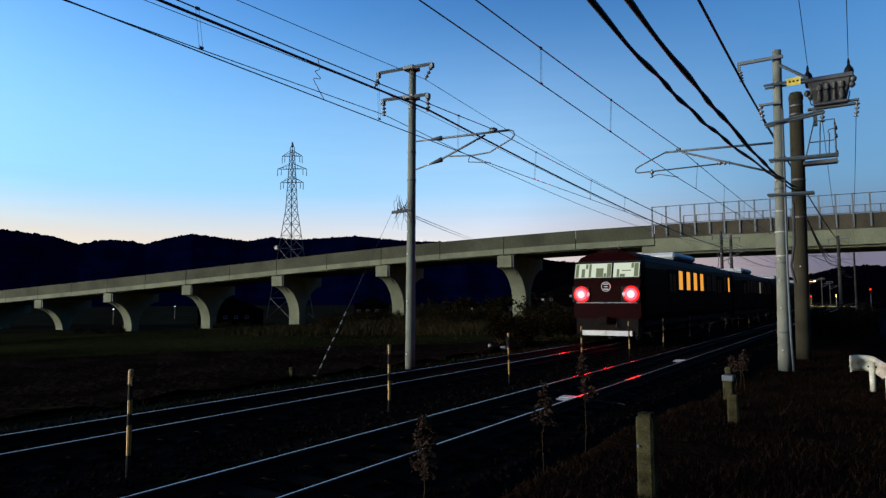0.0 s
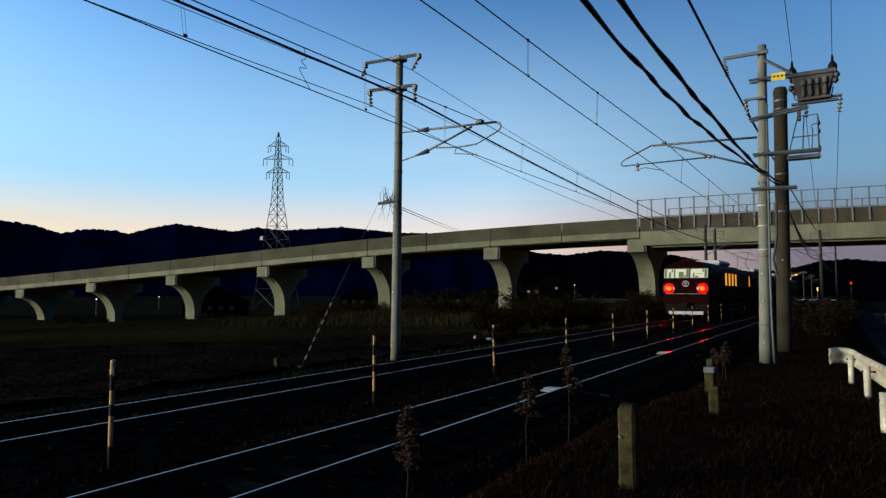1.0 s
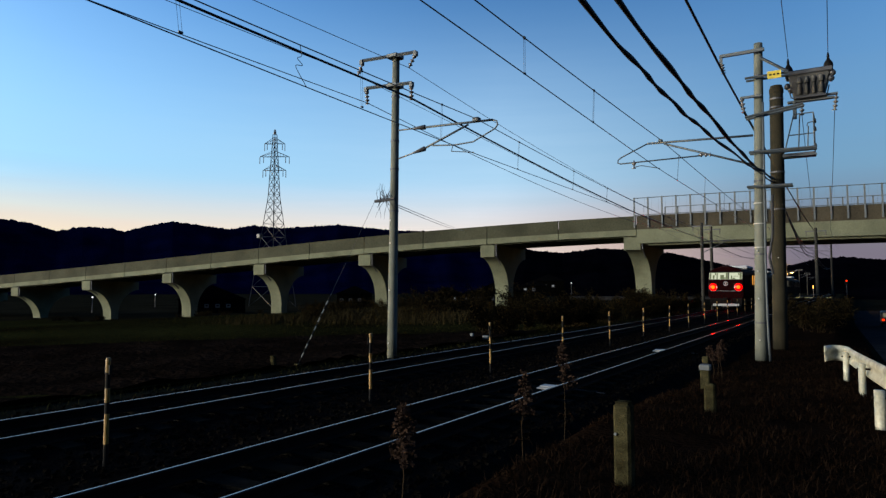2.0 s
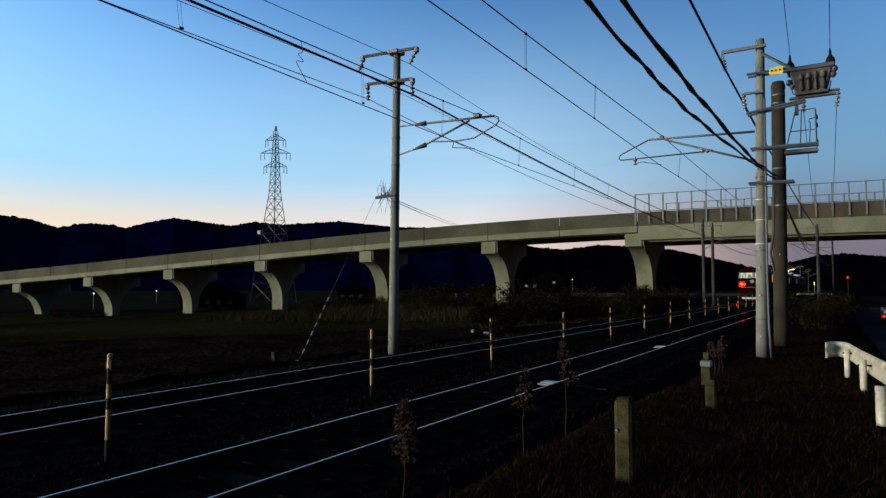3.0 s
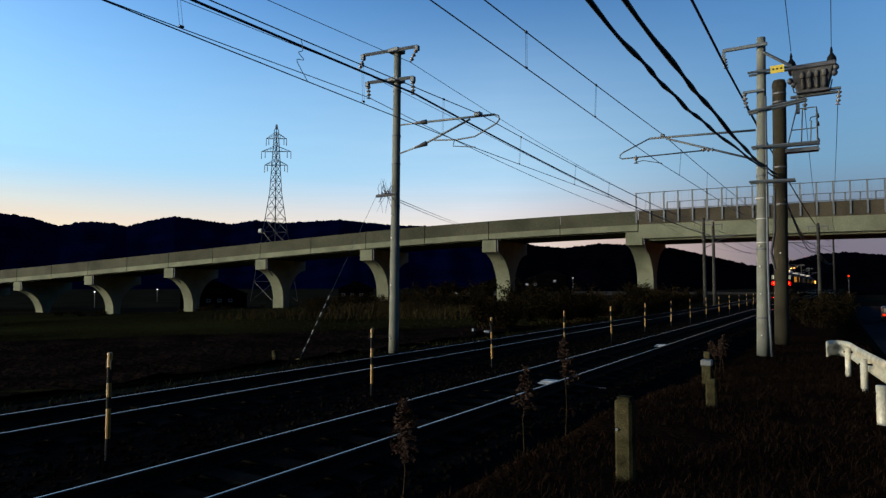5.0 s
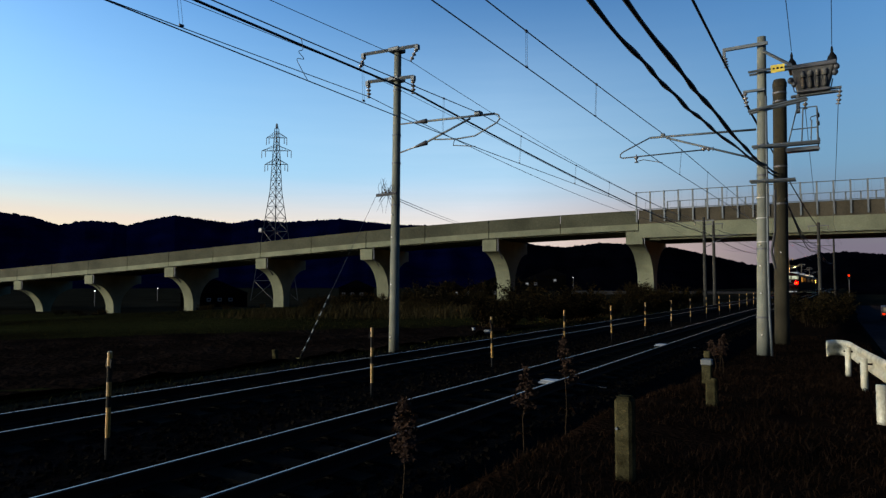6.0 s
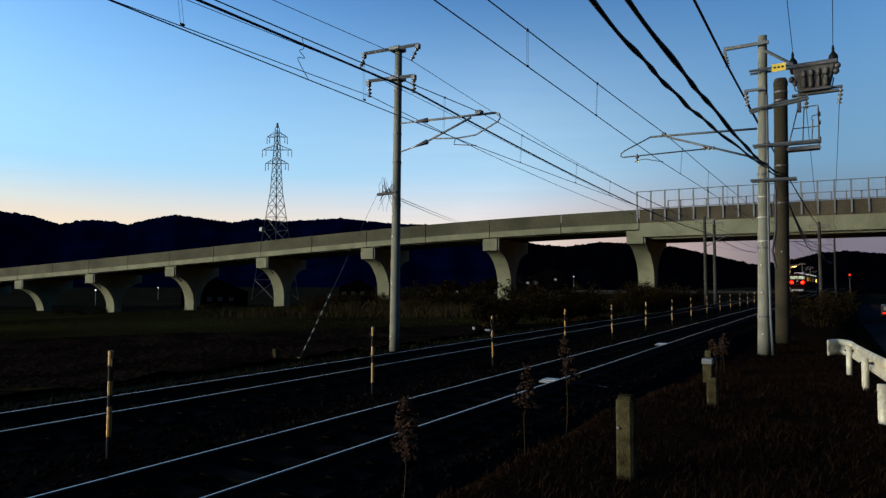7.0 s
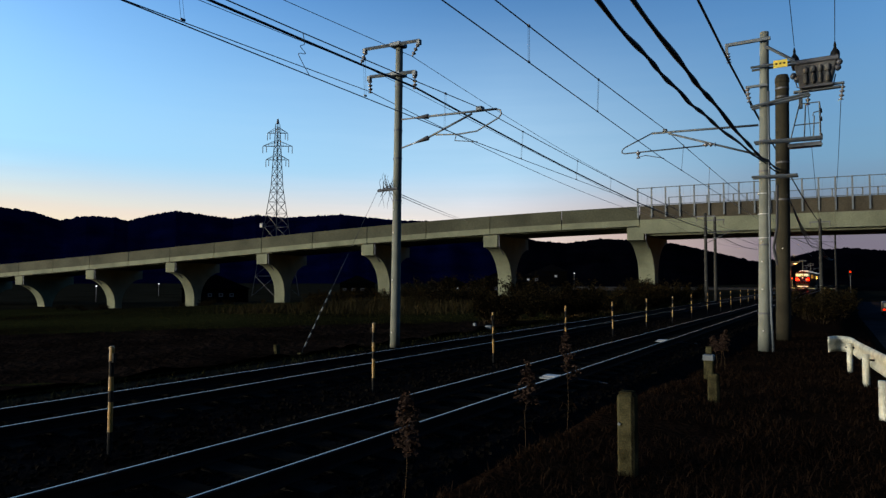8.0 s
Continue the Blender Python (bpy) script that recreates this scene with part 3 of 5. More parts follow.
pts = [Rr(-1.91, 7.2, -0.08), Rr(-1.93, 5.0, -0.08), Rr(-1.96, 2.5, -0.08), Rr(-1.95, 0.6, -0.08), Rr(-1.91, -0.5, -0.1)]
part("conduit", tubed(pts, 0.035, 8), GALV, rp, "pale grey cable conduit", True)
part("cable", tubed([Rr(-1.72, 4.4, -0.2), Rr(-1.74, 3.2, -0.3), Rr(-1.84, 2.6, -0.28), Rr(-1.76, 2.1, -0.24)], 0.035, 8), CABLE, rp)
for z in (0.7, 1.9, 2.7, 3.3, 5.6):
    reflector((0.0, -0.19, z), rp)
for z in (2.9, 3.6, 4.2):
    part("white_band", lathe([(0.160, -0.012), (0.160, 0.012)], 20, (0.06, 0, z + 0.5)), WHITE, rp, "white painted ring")

op = thing("old_pole", (-1.99, 25.6, -0.44), "old dark weathered concrete utility pole", "utility pole")
concrete_pole((0, 0, -0.05), (0.13, 0, 9.2), 0.234, 0.218, OLD_POLE, op, (8.8, 8.5, 6.2, 4.9))
part("collar", lathe([(0.232, 9.02), (0.232, 9.16)], 20, (0.13, 0, 0)), OLD_POLE, op)
part("cap", lathe([(0.21, 0), (0.19, 0.08), (0.05, 0.12)], 20, (0.13, 0, 9.2)), OLD_POLE, op)
reflector((0.05, -0.26, 3.2), op)

# transformer hung on the frame
tf = thing("transformer", (-0.72, 22.6, 7.45), "dark grimy pole transformer with two bushings", "transformer")
tank = part("tank", tapered(-0.60, 0.58, -0.26, 0.30, 0.86, -0.44, 0.36, -0.22, 0.26, 0.0, 0.04), TANK, tf, "grimy grey brown tank")
part("lid", boxed(-0.66, 0.62, -0.30, 0.34, 0.72, 0.87, 0.03), DARK_STEEL, tf)
part("base_rim", boxed(-0.40, 0.44, -0.26, 0.28, -0.003, 0.07, 0.015), DARK_STEEL, tf)
for k in range(4):
    cx = -0.27 + k * 0.19
    r = 0.058 + 0.012 * math.sin(k * 2.7)
    part("cooling_lobe", lathe([(0.02, 0.10), (r, 0.14), (r * 0.9, 0.34), (r * 0.6, 0.42), (r * 1.2, 0.47), (r * 1.1, 0.56 + 0.02 * k), (0.03, 0.64)], 12, (cx, -0.27, 0.0)), LOBE, tf, "pale soiled cooling lobe", True)
    part("lobe_clamp", lathe([(r * 0.9, 0.42), (r * 0.9, 0.45)], 12, (cx, -0.27, 0.0)), BLACK, tf)
for k, (x, z) in enumerate(((-0.60, 0.42), (-0.50, 0.30), (-0.44, 0.52), (0.56, 0.50), (0.60, 0.66))):
    part("terminal", lathe([(0.03, -0.09), (0.085, -0.04), (0.095, 0.03), (0.05, 0.1)], 10, (x, -0.16, z)), DARK_STEEL, tf, smooth=True)
for x in (-0.57, 0.50):
    bu = part("bushing", lathe([(0.05, 0.72), (0.10, 0.80), (0.125, 0.90), (0.13, 0.97), (0.11, 1.05), (0.06, 1.12), (0.035, 1.18), (0.04, 1.24), (0.015, 1.36)], 14, (x, 0, 0)), BLACK, tf, smooth=True)
    part("lead", tubed([(x, 0, 0.36), (x * 0.9, -0.05, 0.1), (x * 0.75, -0.1, 0.05)], 0.018, 6), CABLE, tf)
part("base_beam", boxed(-0.62, 0.62, -0.08, 0.08, -0.07, -0.004, 0.01), GALV, tf)
part("side_arm", boxed(0.34, 0.72, -0.05, 0.05, 0.04, 0.10), GALV, tf)
insulator("insulator", (0.68, 0, 0.02), (0.62, 0, -0.42), tf, 3)
insulator("insulator", (-0.22, -0.1, -0.1), (-0.24, -0.1, -0.48), tf, 2)
part("hanger", boxed(-0.48, -0.38, -0.1, 0.1, -0.55, -0.005, 0.01), GALV, tf)

pf = thing("pole_platform", (-1.05, 22.6, 5.72), "small steel lineman platform with a guard cage", "platform")
part("floor", boxed(-0.45, 0.42, -0.3, 0.3, 0.0, 0.07, 0.01), DARK_STEEL, pf)
part("kick_beam", boxed(-0.45, 0.46, -0.35, -0.305, -0.05, 0.0), GALV, pf)
for x, y, h, lean in ((0.40, -0.28, 1.25, 0.0), (0.40, 0.28, 1.25, 0.0), (-0.40, -0.28, 1.25, 0.28), (-0.02, -0.28, 1.25, 0.06), (0.22, -0.28, 0.85, 0.04)):
    part("upright", tubed([(x, y, 0.1), (x + lean, y, h)], 0.02, 6), GALV, pf)
for z, a in ((1.25, -0.12), (0.62, -0.27)):
    part("guard_bar", tubed([(a, -0.28, z), (0.40, -0.28, z), (0.40, 0.28, z)], 0.018, 6), GALV, pf)
part("hand_loop", tubed([(0.22, -0.28, 0.85), (0.25, -0.28, 0.95), (0.40, -0.28, 0.97)], 0.016, 6), GALV, pf)
for z in (0.3, 0.8, 1.05):
    part("rear_bar", tubed([(0.43, -0.2, z), (0.43, 0.25, z)], 0.03, 6), DARK_STEEL, pf)

# far poles


def far_pole(x, y, z0, h, side, r=0.17):
    t = thing("catenary_pole", (x, y, z0), "distant grey concrete catenary pole with crossarm", "catenary pole", "catenary poles")
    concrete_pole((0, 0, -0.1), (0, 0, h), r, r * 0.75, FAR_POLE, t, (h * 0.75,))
    part("crossarm", boxed(-0.9, 0.9, -0.06, 0.06, h - 0.35, h - 0.25), DARK_STEEL, t)
    for k in (-0.8, 0.8):
        insulator("insulator", (k, 0, h - 0.36), (k, 0, h - 0.75), t)
    if side:
        part("cantilever_tube", tubed([(0, 0, h - 1.9), (side * 2.9, 0, h - 1.75)], 0.035, 8), DARK_STEEL, t)
        part("strut", tubed([(0, 0, h - 2.9), (side * 2.2, 0, h - 1.8)], 0.035, 8), DARK_STEEL, t)
    reflector((0, -r - 0.01, 2.0), t)
    return t


far_pole(-11.6, 66.5, -0.35, 8.4, 1)
far_pole(-11.1, 68.6, -0.35, 8.2, 0)
far_pole(-1.75, 120.0, -1.2, 10.8, -1)
far_pole(-2.25, 71.5, -0.8, 8.3, -1)
far_pole(-11.6, 119.0, -0.6, 8.4, 1)
far_pole(-11.6, 172.0, -0.6, 8.4, 1)
far_pole(-11.6, 221.0, -0.6, 8.4, 1)
far_pole(-11.6, 268.0, -0.6, 8.4, 1)

# ---- overhead lines ----


def line(name, label, supports, sag, radius, mat, sides=5, n=22, group="overhead wires"):
    """A wire hung between supports (x, y, z), sagging in each span."""
    pts = []
    sags = sag if isinstance(sag, tuple) else (sag,) * len(supports)
    for (x0, y0, z0), (x1, y1, z1), s in zip(supports, supports[1:], sags):
        for k in range(n):
            f = k / n
            pts.append((lerp(x0, x1, f), lerp(y0, y1, f), lerp(z0, z1, f) - 4 * s * f * (1 - f)))
    pts.append(supports[-1])
    return tagged(part(name, tubed(pts, radius, sides), mat, smooth=True), label, "wire", group)


def dropper_set(top, bottom, ys, sag, label):
    for y in ys:
        def at(sup, s):
            for (x0, y0, z0), (x1, y1, z1) in zip(sup, sup[1:]):
                if y0 <= y <= y1:
                    f = (y - y0) / (y1 - y0)
                    return (lerp(x0, x1, f), y, lerp(z0, z1, f) - 4 * s * f * (1 - f))
        a, b = at(top, sag), at(bottom, 0.02)
        d = thing("dropper", a, label, "dropper", "catenary droppers")
        w = Vector(b) - Vector(a)
        part("hanger_wire", tubed([(0.0, 0.03, 0), (w.x, 0.03, w.z)], 0.0035, 4), WIRE, d)
        part("return_wire", tubed([(0.0, -0.03, 0), (w.x, -0.03, w.z)], 0.0035, 4), WIRE, d)
        part("clip", boxed(-0.018, 0.018, -0.04, 0.04, -0.02, 0.025, 0.005), DARK_STEEL, d)
        part("clip", boxed(w.x - 0.016, w.x + 0.016, -0.04, 0.04, w.z - 0.01, w.z + 0.025, 0.005), DARK_STEEL, d)


near_mess = [(-4.434, -29, 6.538), (-4.89, 21.3, 6.45), (-4.7, 71.5, 6.45), (-4.9, 121, 6.45)]
near_cont = [(-4.10, -29, 5.637), (-4.98, 21.3, 5.53), (-4.55, 71.5, 5.53), (-5.0, 121, 5.53)]
far_mess = [(-7.734, -36, 6.458), (-8.66, 15.9, 6.44), (-8.79, 67, 6.22), (-8.7, 119, 6.44)]
far_cont = [(-6.83, -36, 5.76), (-8.73, 15.9, 5.47), (-8.80, 67, 5.58), (-8.5, 119, 5.47)]
line("messenger_wire", "steel messenger wire above the near track", near_mess, (0.40, 0.22, 0.25), 0.012, WIRE)
line("contact_wire", "copper contact wire above the near track", near_cont, 0.02, 0.011, COPPER)
line("messenger_wire", "steel messenger wire above the far track", far_mess, 0.46, 0.012, WIRE)
line("contact_wire", "copper contact wire above the far track", far_cont, (0.13, 0.05, 0.02), 0.011, COPPER)
dropper_set(near_mess, near_cont, (5.6, 10.65, 14.62), 0.40, "thin double wire dropper of the near catenary")
dropper_set(near_mess, near_cont, (24.0, 29.0, 34.0, 40.0, 47.0, 55.0), 0.22, "thin double wire dropper of the near catenary")
dropper_set(far_mess, far_cont, (6.15, 10.7, 14.06, 18.8, 23.75, 27.9, 34.0, 41.0, 49.0, 57.0), 0.46, "thin double wire dropper of the far catenary")
line("feeder_cable", "thick dark feeder cable on the catenary poles", [(-10.34, -36, 7.38), (-10.68, 15.7, 7.27), (-11.12, 66.4, 6.37), (-10.8, 119, 6.8)], (0.25, 0.44, 0.8), 0.029, CABLE, 6)
line("line_wire", "thin line wire on the upper crossarm", [(-10.945, -36, 8.17), (-10.79, 15.7, 8.21), (-10.95, 66.4, 7.46), (-10.8, 119, 7.6)], (0.57, 0.78, 1.0), 0.009, WIRE)
line("line_wire", "thin line wire on the upper crossarm", [(-12.685, -36, 8.245), (-12.71, 15.7, 8.30), (-13.1, 66.4, 6.25), (-12.8, 119, 7.0)], (0.40, -0.05, 0.6), 0.009, WIRE)
line("line_wire", "thin line wire on the lower crossarm", [(-12.04, -36, 7.5), (-12.32, 15.7, 7.38), (-12.33, 66.4, 6.95), (-12.3, 119, 7.1)], (0.27, 0.8, 0.9), 0.012, WIRE)
line("signal_cable", "black cable hung on the upper side arm", [(-2.31, -29, 8.31), (-2.94, 21.1, 8.2), (-2.6, 60, 7.4), (-2.4, 120, 8.6)], (0.01, 0.1, 0.1), 0.034, CABLE, 6)
line("signal_cable", "black cable hung on the lower side arm", [(-2.41, 21.1, 6.92), (-2.3, 60, 6.9), (-2.1, 120, 7.6)], 0.08, 0.018, CABLE, 6)
line("supply_wire", "thin supply wire to the transformer bushing", [(0.4, -25, 8.8), (-1.29, 22.6, 8.85)], 0.2, 0.010, WIRE)
line("supply_wire", "thin supply wire to the transformer bushing", [(0.5, -25, 8.8), (-0.22, 22.6, 8.83)], 0.2, 0.010, WIRE)
line("supply_wire", "thin supply wire leaving the transformer arm", [(-0.10, 22.6, 7.05), (-0.9, 60, 6.6), (-0.6, 120, 8.0)], 0.45, 0.010, WIRE)
line("supply_wire", "thin supply wire leaving the transformer arm", [(-0.96, 22.5, 7.0), (-1.9, 60, 6.4), (-1.0, 120, 7.6)], 0.45, 0.010, WIRE)
for k in range(2):
    line("telephone_wire", "thin telephone wire from the dead bracket", [(-11.45, 15.8, 4.26 - 0.06 * k), (-42.6 + 0.4 * k, 74.4, 9.45 - 0.1 * k)], 0.06 + 0.14 * k, 0.012, WIRE)


def lashed_cable(pts, r, seed):
    """A bundled cable with the uneven bulges of its lashing."""
    rg = random.Random(seed)
    out, rs = [], []
    for (a, b) in zip(pts, pts[1:]):
        n = 14
        for k in range(n):
            f = k / n
            out.append(Vector(a).lerp(Vector(b), f))
    out.append(Vector(pts[-1]))
    ph = rg.uniform(0, 6)
    for i, p in enumerate(out):
        w = 0.5 + 0.5 * math.sin(i * 0.21 + ph + math.sin(i * 0.06) * 1.5)
        rs.append(r * (0.85 + 0.48 * w))
        out[i] = p + Vector((0.006 * math.sin(i * 0.11 + ph), 0, 0.012 * math.cos(i * 0.11 + ph)))
    return tubed(out, rs, 8)


c1 = [(-2.0, -14, 6.6), (-2.0, -6, 5.35), (-2.0, 0, 4.65), (-2.0, 5.8, 4.34), (-2.0, 8.9, 4.31), (-2.0, 11.7, 4.41), (-2.0, 18.2, 4.84), (-2.05, 25.4, 5.4)]
c2 = [(-2.0, -14, 6.8), (-2.0, -6, 5.7), (-2.0, 0, 5.1), (-2.0, 7.6, 4.79), (-2.0, 12.4, 4.81), (-2.0, 18.9, 4.99), (-2.0, 25.4, 5.5)]


def smooth_path(p, n=6):
    out = []
    for i in range(len(p) - 1):
        a, b, c, d = (Vector(p[max(0, min(len(p) - 1, i + o))]) for o in (-1, 0, 1, 2))
        for k in range(n):
            t = k / n
            out.append(0.5 * ((2 * b) + (c - a) * t + (2 * a - 5 * b + 4 * c - d) * t * t + (3 * b - a - 3 * c + d) * t ** 3))
    out.append(Vector(p[-1]))
    return out


jp = thing("jumper_wire", (-8.6, 8.9, 6.1), "curled jumper wire between messenger and contact wire", "wire")
part("curl", tubed(smooth_path([(0, 0, 0.17), (0, 0.05, -0.03), (0.02, -0.08, -0.12), (-0.02, 0.1, -0.2), (0.0, -0.1, -0.26), (0, 0.0, -0.4), (0.0, 0.2, -0.6)]), 0.007, 5), WIRE, jp)

for k, c in enumerate((c1, c2)):
    sp = smooth_path(c)
    tagged(part("bundled_cable", lashed_cable(sp, 0.024 + 0.008 * k, k), CABLE, smooth=True), "thick black bundled cable with lumpy lashing", "cable", "bundled cables")
for k in range(3):
    line("service_cable", "black service cable running on from the old pole", [(-1.75 + 0.08 * k, 25.3, 4.6 - 0.25 * k), (-2.2, 60, 4.9 - 0.3 * k), (-2.0, 120, 5.0)], 0.5, 0.022, CABLE, 5, group="service cables")

# ---- lineside posts ----


def marker_post():
    t = thing("marker_post", (-6.8, 4.2, -0.24), "thin black and yellow striped marker post", "marker post", "row of marker posts")
    cuts = (-0.05, 0.26, 0.58, 0.70, 0.85, 1.02, 1.15)
    for k, (a, b) in enumerate(zip(cuts, cuts[1:])):
        part("stripe", lathe([(0.026, a), (0.026, b - 0.001)], 10), YELLOW if k % 2 else BLACK, t)
    part("cap", lathe([(0.03, 1.15), (0.022, 1.175)], 10), YELLOW, t)
    c = part("cable_clip", boxed(-0.05, 0.05, -0.012, 0.012, 1.0, 1.1, 0.004), BLACK, t)
    return t


mp = marker_post()
for k in range(1, 15):
    copy_thing(mp, pose(-6.8 + 0.015 * math.sin(k * 2.3), 8.78 if k == 1 else 13.18 + 4.34 * (k - 2), -0.24, math.sin(k * 3.1) * 1.2, math.cos(k * 1.7) * 1.2, k * 40))


def stub_post(x, y, z, h, label, clamp):
    t = thing("concrete_post", (x, y, z - 0.12), label, "post", "concrete posts")
    part("shaft", boxed(-0.07, 0.07, -0.07, 0.07, 0, h + 0.12 - (0.34 if clamp else 0.0), 0.022), STUB, t)
    if clamp:
        part("upper_pipe", boxed(-0.115, 0.005, -0.06, 0.05, h - 0.30, h + 0.02, 0.012), STUB, t)
        part("sleeve", boxed(-0.125, 0.015, -0.068, 0.058, h - 0.05, h + 0.03, 0.01), GALV, t, "pale metal sleeve")
        part("peg", boxed(-0.09, -0.01, -0.03, 0.03, h + 0.041, h + 0.14, 0.008), STUB, t)
    else:
        part("bolt", lathe([(0.012, 0), (0.012, 0.02)], 8), GALV, t).matrix_basis = pose(-0.045, -0.07, h - 0.12, 90)
        part("crown", boxed(-0.055, 0.055, -0.055, 0.055, h + 0.121, h + 0.135, 0.006), STUB, t)


stub_post(-1.575, 5.40, 0.06, 0.68, "weathered square concrete stub post in dry weeds", False)
stub_post(-1.605, 9.55, -0.02, 0.76, "weathered concrete post with a pale metal sleeve", True)
for x, y, h in ((-12.95, 12.6, 0.35), (-13.2, 23.9, 0.3)):
    t = thing("boundary_marker", (x, y, ground_z(x, y) - 0.05), "small pale boundary marker at the field edge", "marker", "boundary markers")
    part("stake", boxed(-0.06, 0.06, -0.06, 0.06, 0, h, 0.012, pose(0, 0, 0, 0, -6)), STUB if y < 20 else GALV, t)
t = thing("junction_box", (-12.2, 23.2, ground_z(-12.2, 23.2)), "small pale lineside box beside the track", "box")
part("case", boxed(-0.13, 0.13, -0.08, 0.08, 0.05, 0.2, 0.02), GALV, t)
part("foot", boxed(-0.05, 0.05, -0.05, 0.05, -0.1, 0.049), STUB, t)

# ---- guard rail ----
gr = thing("guard_rail", (0, 0, 0), "white painted corrugated guard rail with rust stains", "guard rail")
path = smooth_path([(-0.44, 17.1, 0), (-0.30, 17.5, 0), (-0.05, 17.3, 0), (0.10, 16.2, 0), (0.30, 13.9, 0), (0.50, 11.6, 0), (0.68, 9.0, 0), (0.9, 5, 0), (1.1, 0, 0), (1.2, -6, 0)], 5)
prof = [(0.0, 0.0), (0.035, 0.03), (0.04, 0.09), (0.0, 0.14), (0.0, 0.20), (0.04, 0.25), (0.035, 0.31), (0.0, 0.35), (-0.012, 0.35), (-0.012, 0.20), (-0.012, 0.0)]


def rail_z(p):
    return 0.05 + 0.028 * max(0.0, 16.0 - max(p.y, 5.0))


bm = bmesh.new()
rings = []
for i, p in enumerate(path):
    d = (path[min(i + 1, len(path) - 1)] - path[max(0, i - 1)]).normalized()
    n = Vector((d.y, -d.x, 0))
    rings.append([bm.verts.new(Vector((p.x, p.y, rail_z(p) + z)) + n * w) for w, z in prof])
k = len(prof)
for a, b in zip(rings, rings[1:]):
    for j in range(k):
        bm.faces.new((a[j], a[(j + 1) % k], b[(j + 1) % k], b[j]))
bm.faces.new(rings[0])
bm.faces.new(rings[-1][::-1])
bmesh.ops.recalc_face_normals(bm, faces=bm.faces)
part("beam", bm, RUSTY_WHITE, gr, smooth=True)
for x, y in ((-0.04, 16.7), (0.20, 13.6), (0.30, 9.2), (0.60, 5.0), (0.95, 0.2)):
    z = -0.3
    p = part("post", tubed([(x, y, z - 0.3), (x, y, rail_z(Vector((x, y, 0))) + 0.26)], 0.057, 12), RUSTY_WHITE, gr, smooth=True)
    part("bolt", tubed([(x - 0.08, y, rail_z(Vector((x, y, 0))) + 0.17), (x + 0.16, y, rail_z(Vector((x, y, 0))) + 0.17)], 0.018, 8), RUST, p)

# ---- train ----
train = thing("train", (-8.7, 25.2, 0), "wine red electric train departing with red tail lamps lit", "train")
HALF = 1.44
SHELL = [(-HALF + 0.04, 0.92), (-HALF, 1.1), (-HALF, 2.2), (-HALF + 0.015, 2.9), (-HALF + 0.07, 3.12), (-1.22, 3.34), (-0.85, 3.50), (-0.4, 3.58), (0, 3.60)]
SHELL = SHELL + [(-x, z) for x, z in SHELL[-2::-1]]


def rake(z):
    return max(0.0, z - 2.40) * 0.32


def car_body(y0, length, rear, parent):
    bm = bmesh.new()
    rings = []
    for y in (y0, y0 + 0.35, y0 + length - 0.1, y0 + length):
        inset = 0.0
        if y == y0 and rear:
            inset = 0.06
        rings.append([bm.verts.new((x * (1 - inset), y + (rake(z) if rear and y < y0 + 1 else 0), z)) for x, z in SHELL])
    n = len(SHELL)
    for a, b in zip(rings, rings[1:]):
        for k in range(n):
            bm.faces.new((a[k], b[k], b[(k + 1) % n], a[(k + 1) % n]))
    # the rear cap in strips, so that its rake stays clean
    for r in (rings[0], rings[-1]):
        h = n // 2
        for k in range(h):
            q = [r[k], r[k + 1], r[n - 2 - k], r[n - 1 - k]]
            q = list(dict.fromkeys(q))
            if len(q) > 2:
                bm.faces.new(q)
    bmesh.ops.recalc_face_normals(bm, faces=bm.faces)
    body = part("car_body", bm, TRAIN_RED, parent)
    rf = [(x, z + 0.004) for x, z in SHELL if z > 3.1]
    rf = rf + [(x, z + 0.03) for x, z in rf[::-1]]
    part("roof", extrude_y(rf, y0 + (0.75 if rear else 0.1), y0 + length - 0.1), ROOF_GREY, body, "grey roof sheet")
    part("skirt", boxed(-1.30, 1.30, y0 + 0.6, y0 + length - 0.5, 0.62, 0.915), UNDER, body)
    for yy in (y0 + 3.9, y0 + 14.6):
        for s in (-1, 1):
            part("door", boxed(s * HALF - 0.012, s * HALF + 0.012, yy, yy + 1.3, 1.05, 2.98, 0.006), TRAIN_RED, body)
            for q in (0.12, 0.74):
                part("door_window", boxed(s * (HALF + 0.003) - 0.013, s * (HALF + 0.003) + 0.013, yy + q, yy + q + 0.44, 2.0, 2.75, 0.005), DIM_PANE, body)
    return body


def side_window(y, w, mat, body):
    for s in (-1, 1):
        f = part("window_frame", boxed(s * HALF - 0.01, s * HALF + 0.01, y - 0.05, y + w + 0.05, 2.04, 3.0), UNDER, body)
        part("pane", boxed(s * (HALF + 0.002) - 0.011, s * (HALF + 0.002) + 0.011, y + w * 0.06, y + w * 0.66, 2.09, 2.95), mat, f)
        part("pane", boxed(s * (HALF + 0.002) - 0.011, s * (HALF + 0.002) + 0.011, y + w * 0.74, y + w, 2.09, 2.95), DIM_PANE, f)


def bogie(y, parent):
    b = part("bogie", boxed(-1.1, 1.1, y - 1.5, y + 1.5, 0.35, 0.62, 0.04), UNDER, parent, "dark steel bogie")
    for dy in (-1.05, 1.05):
        for s in (-0.566, 0.566):
            part("wheel", lathe([(0.30, -0.05), (0.43, -0.045), (0.43, 0.05), (0.30, 0.055)], 24), DARK_STEEL, b).matrix_basis = pose(s, y + dy, 0.435, 0, 90)


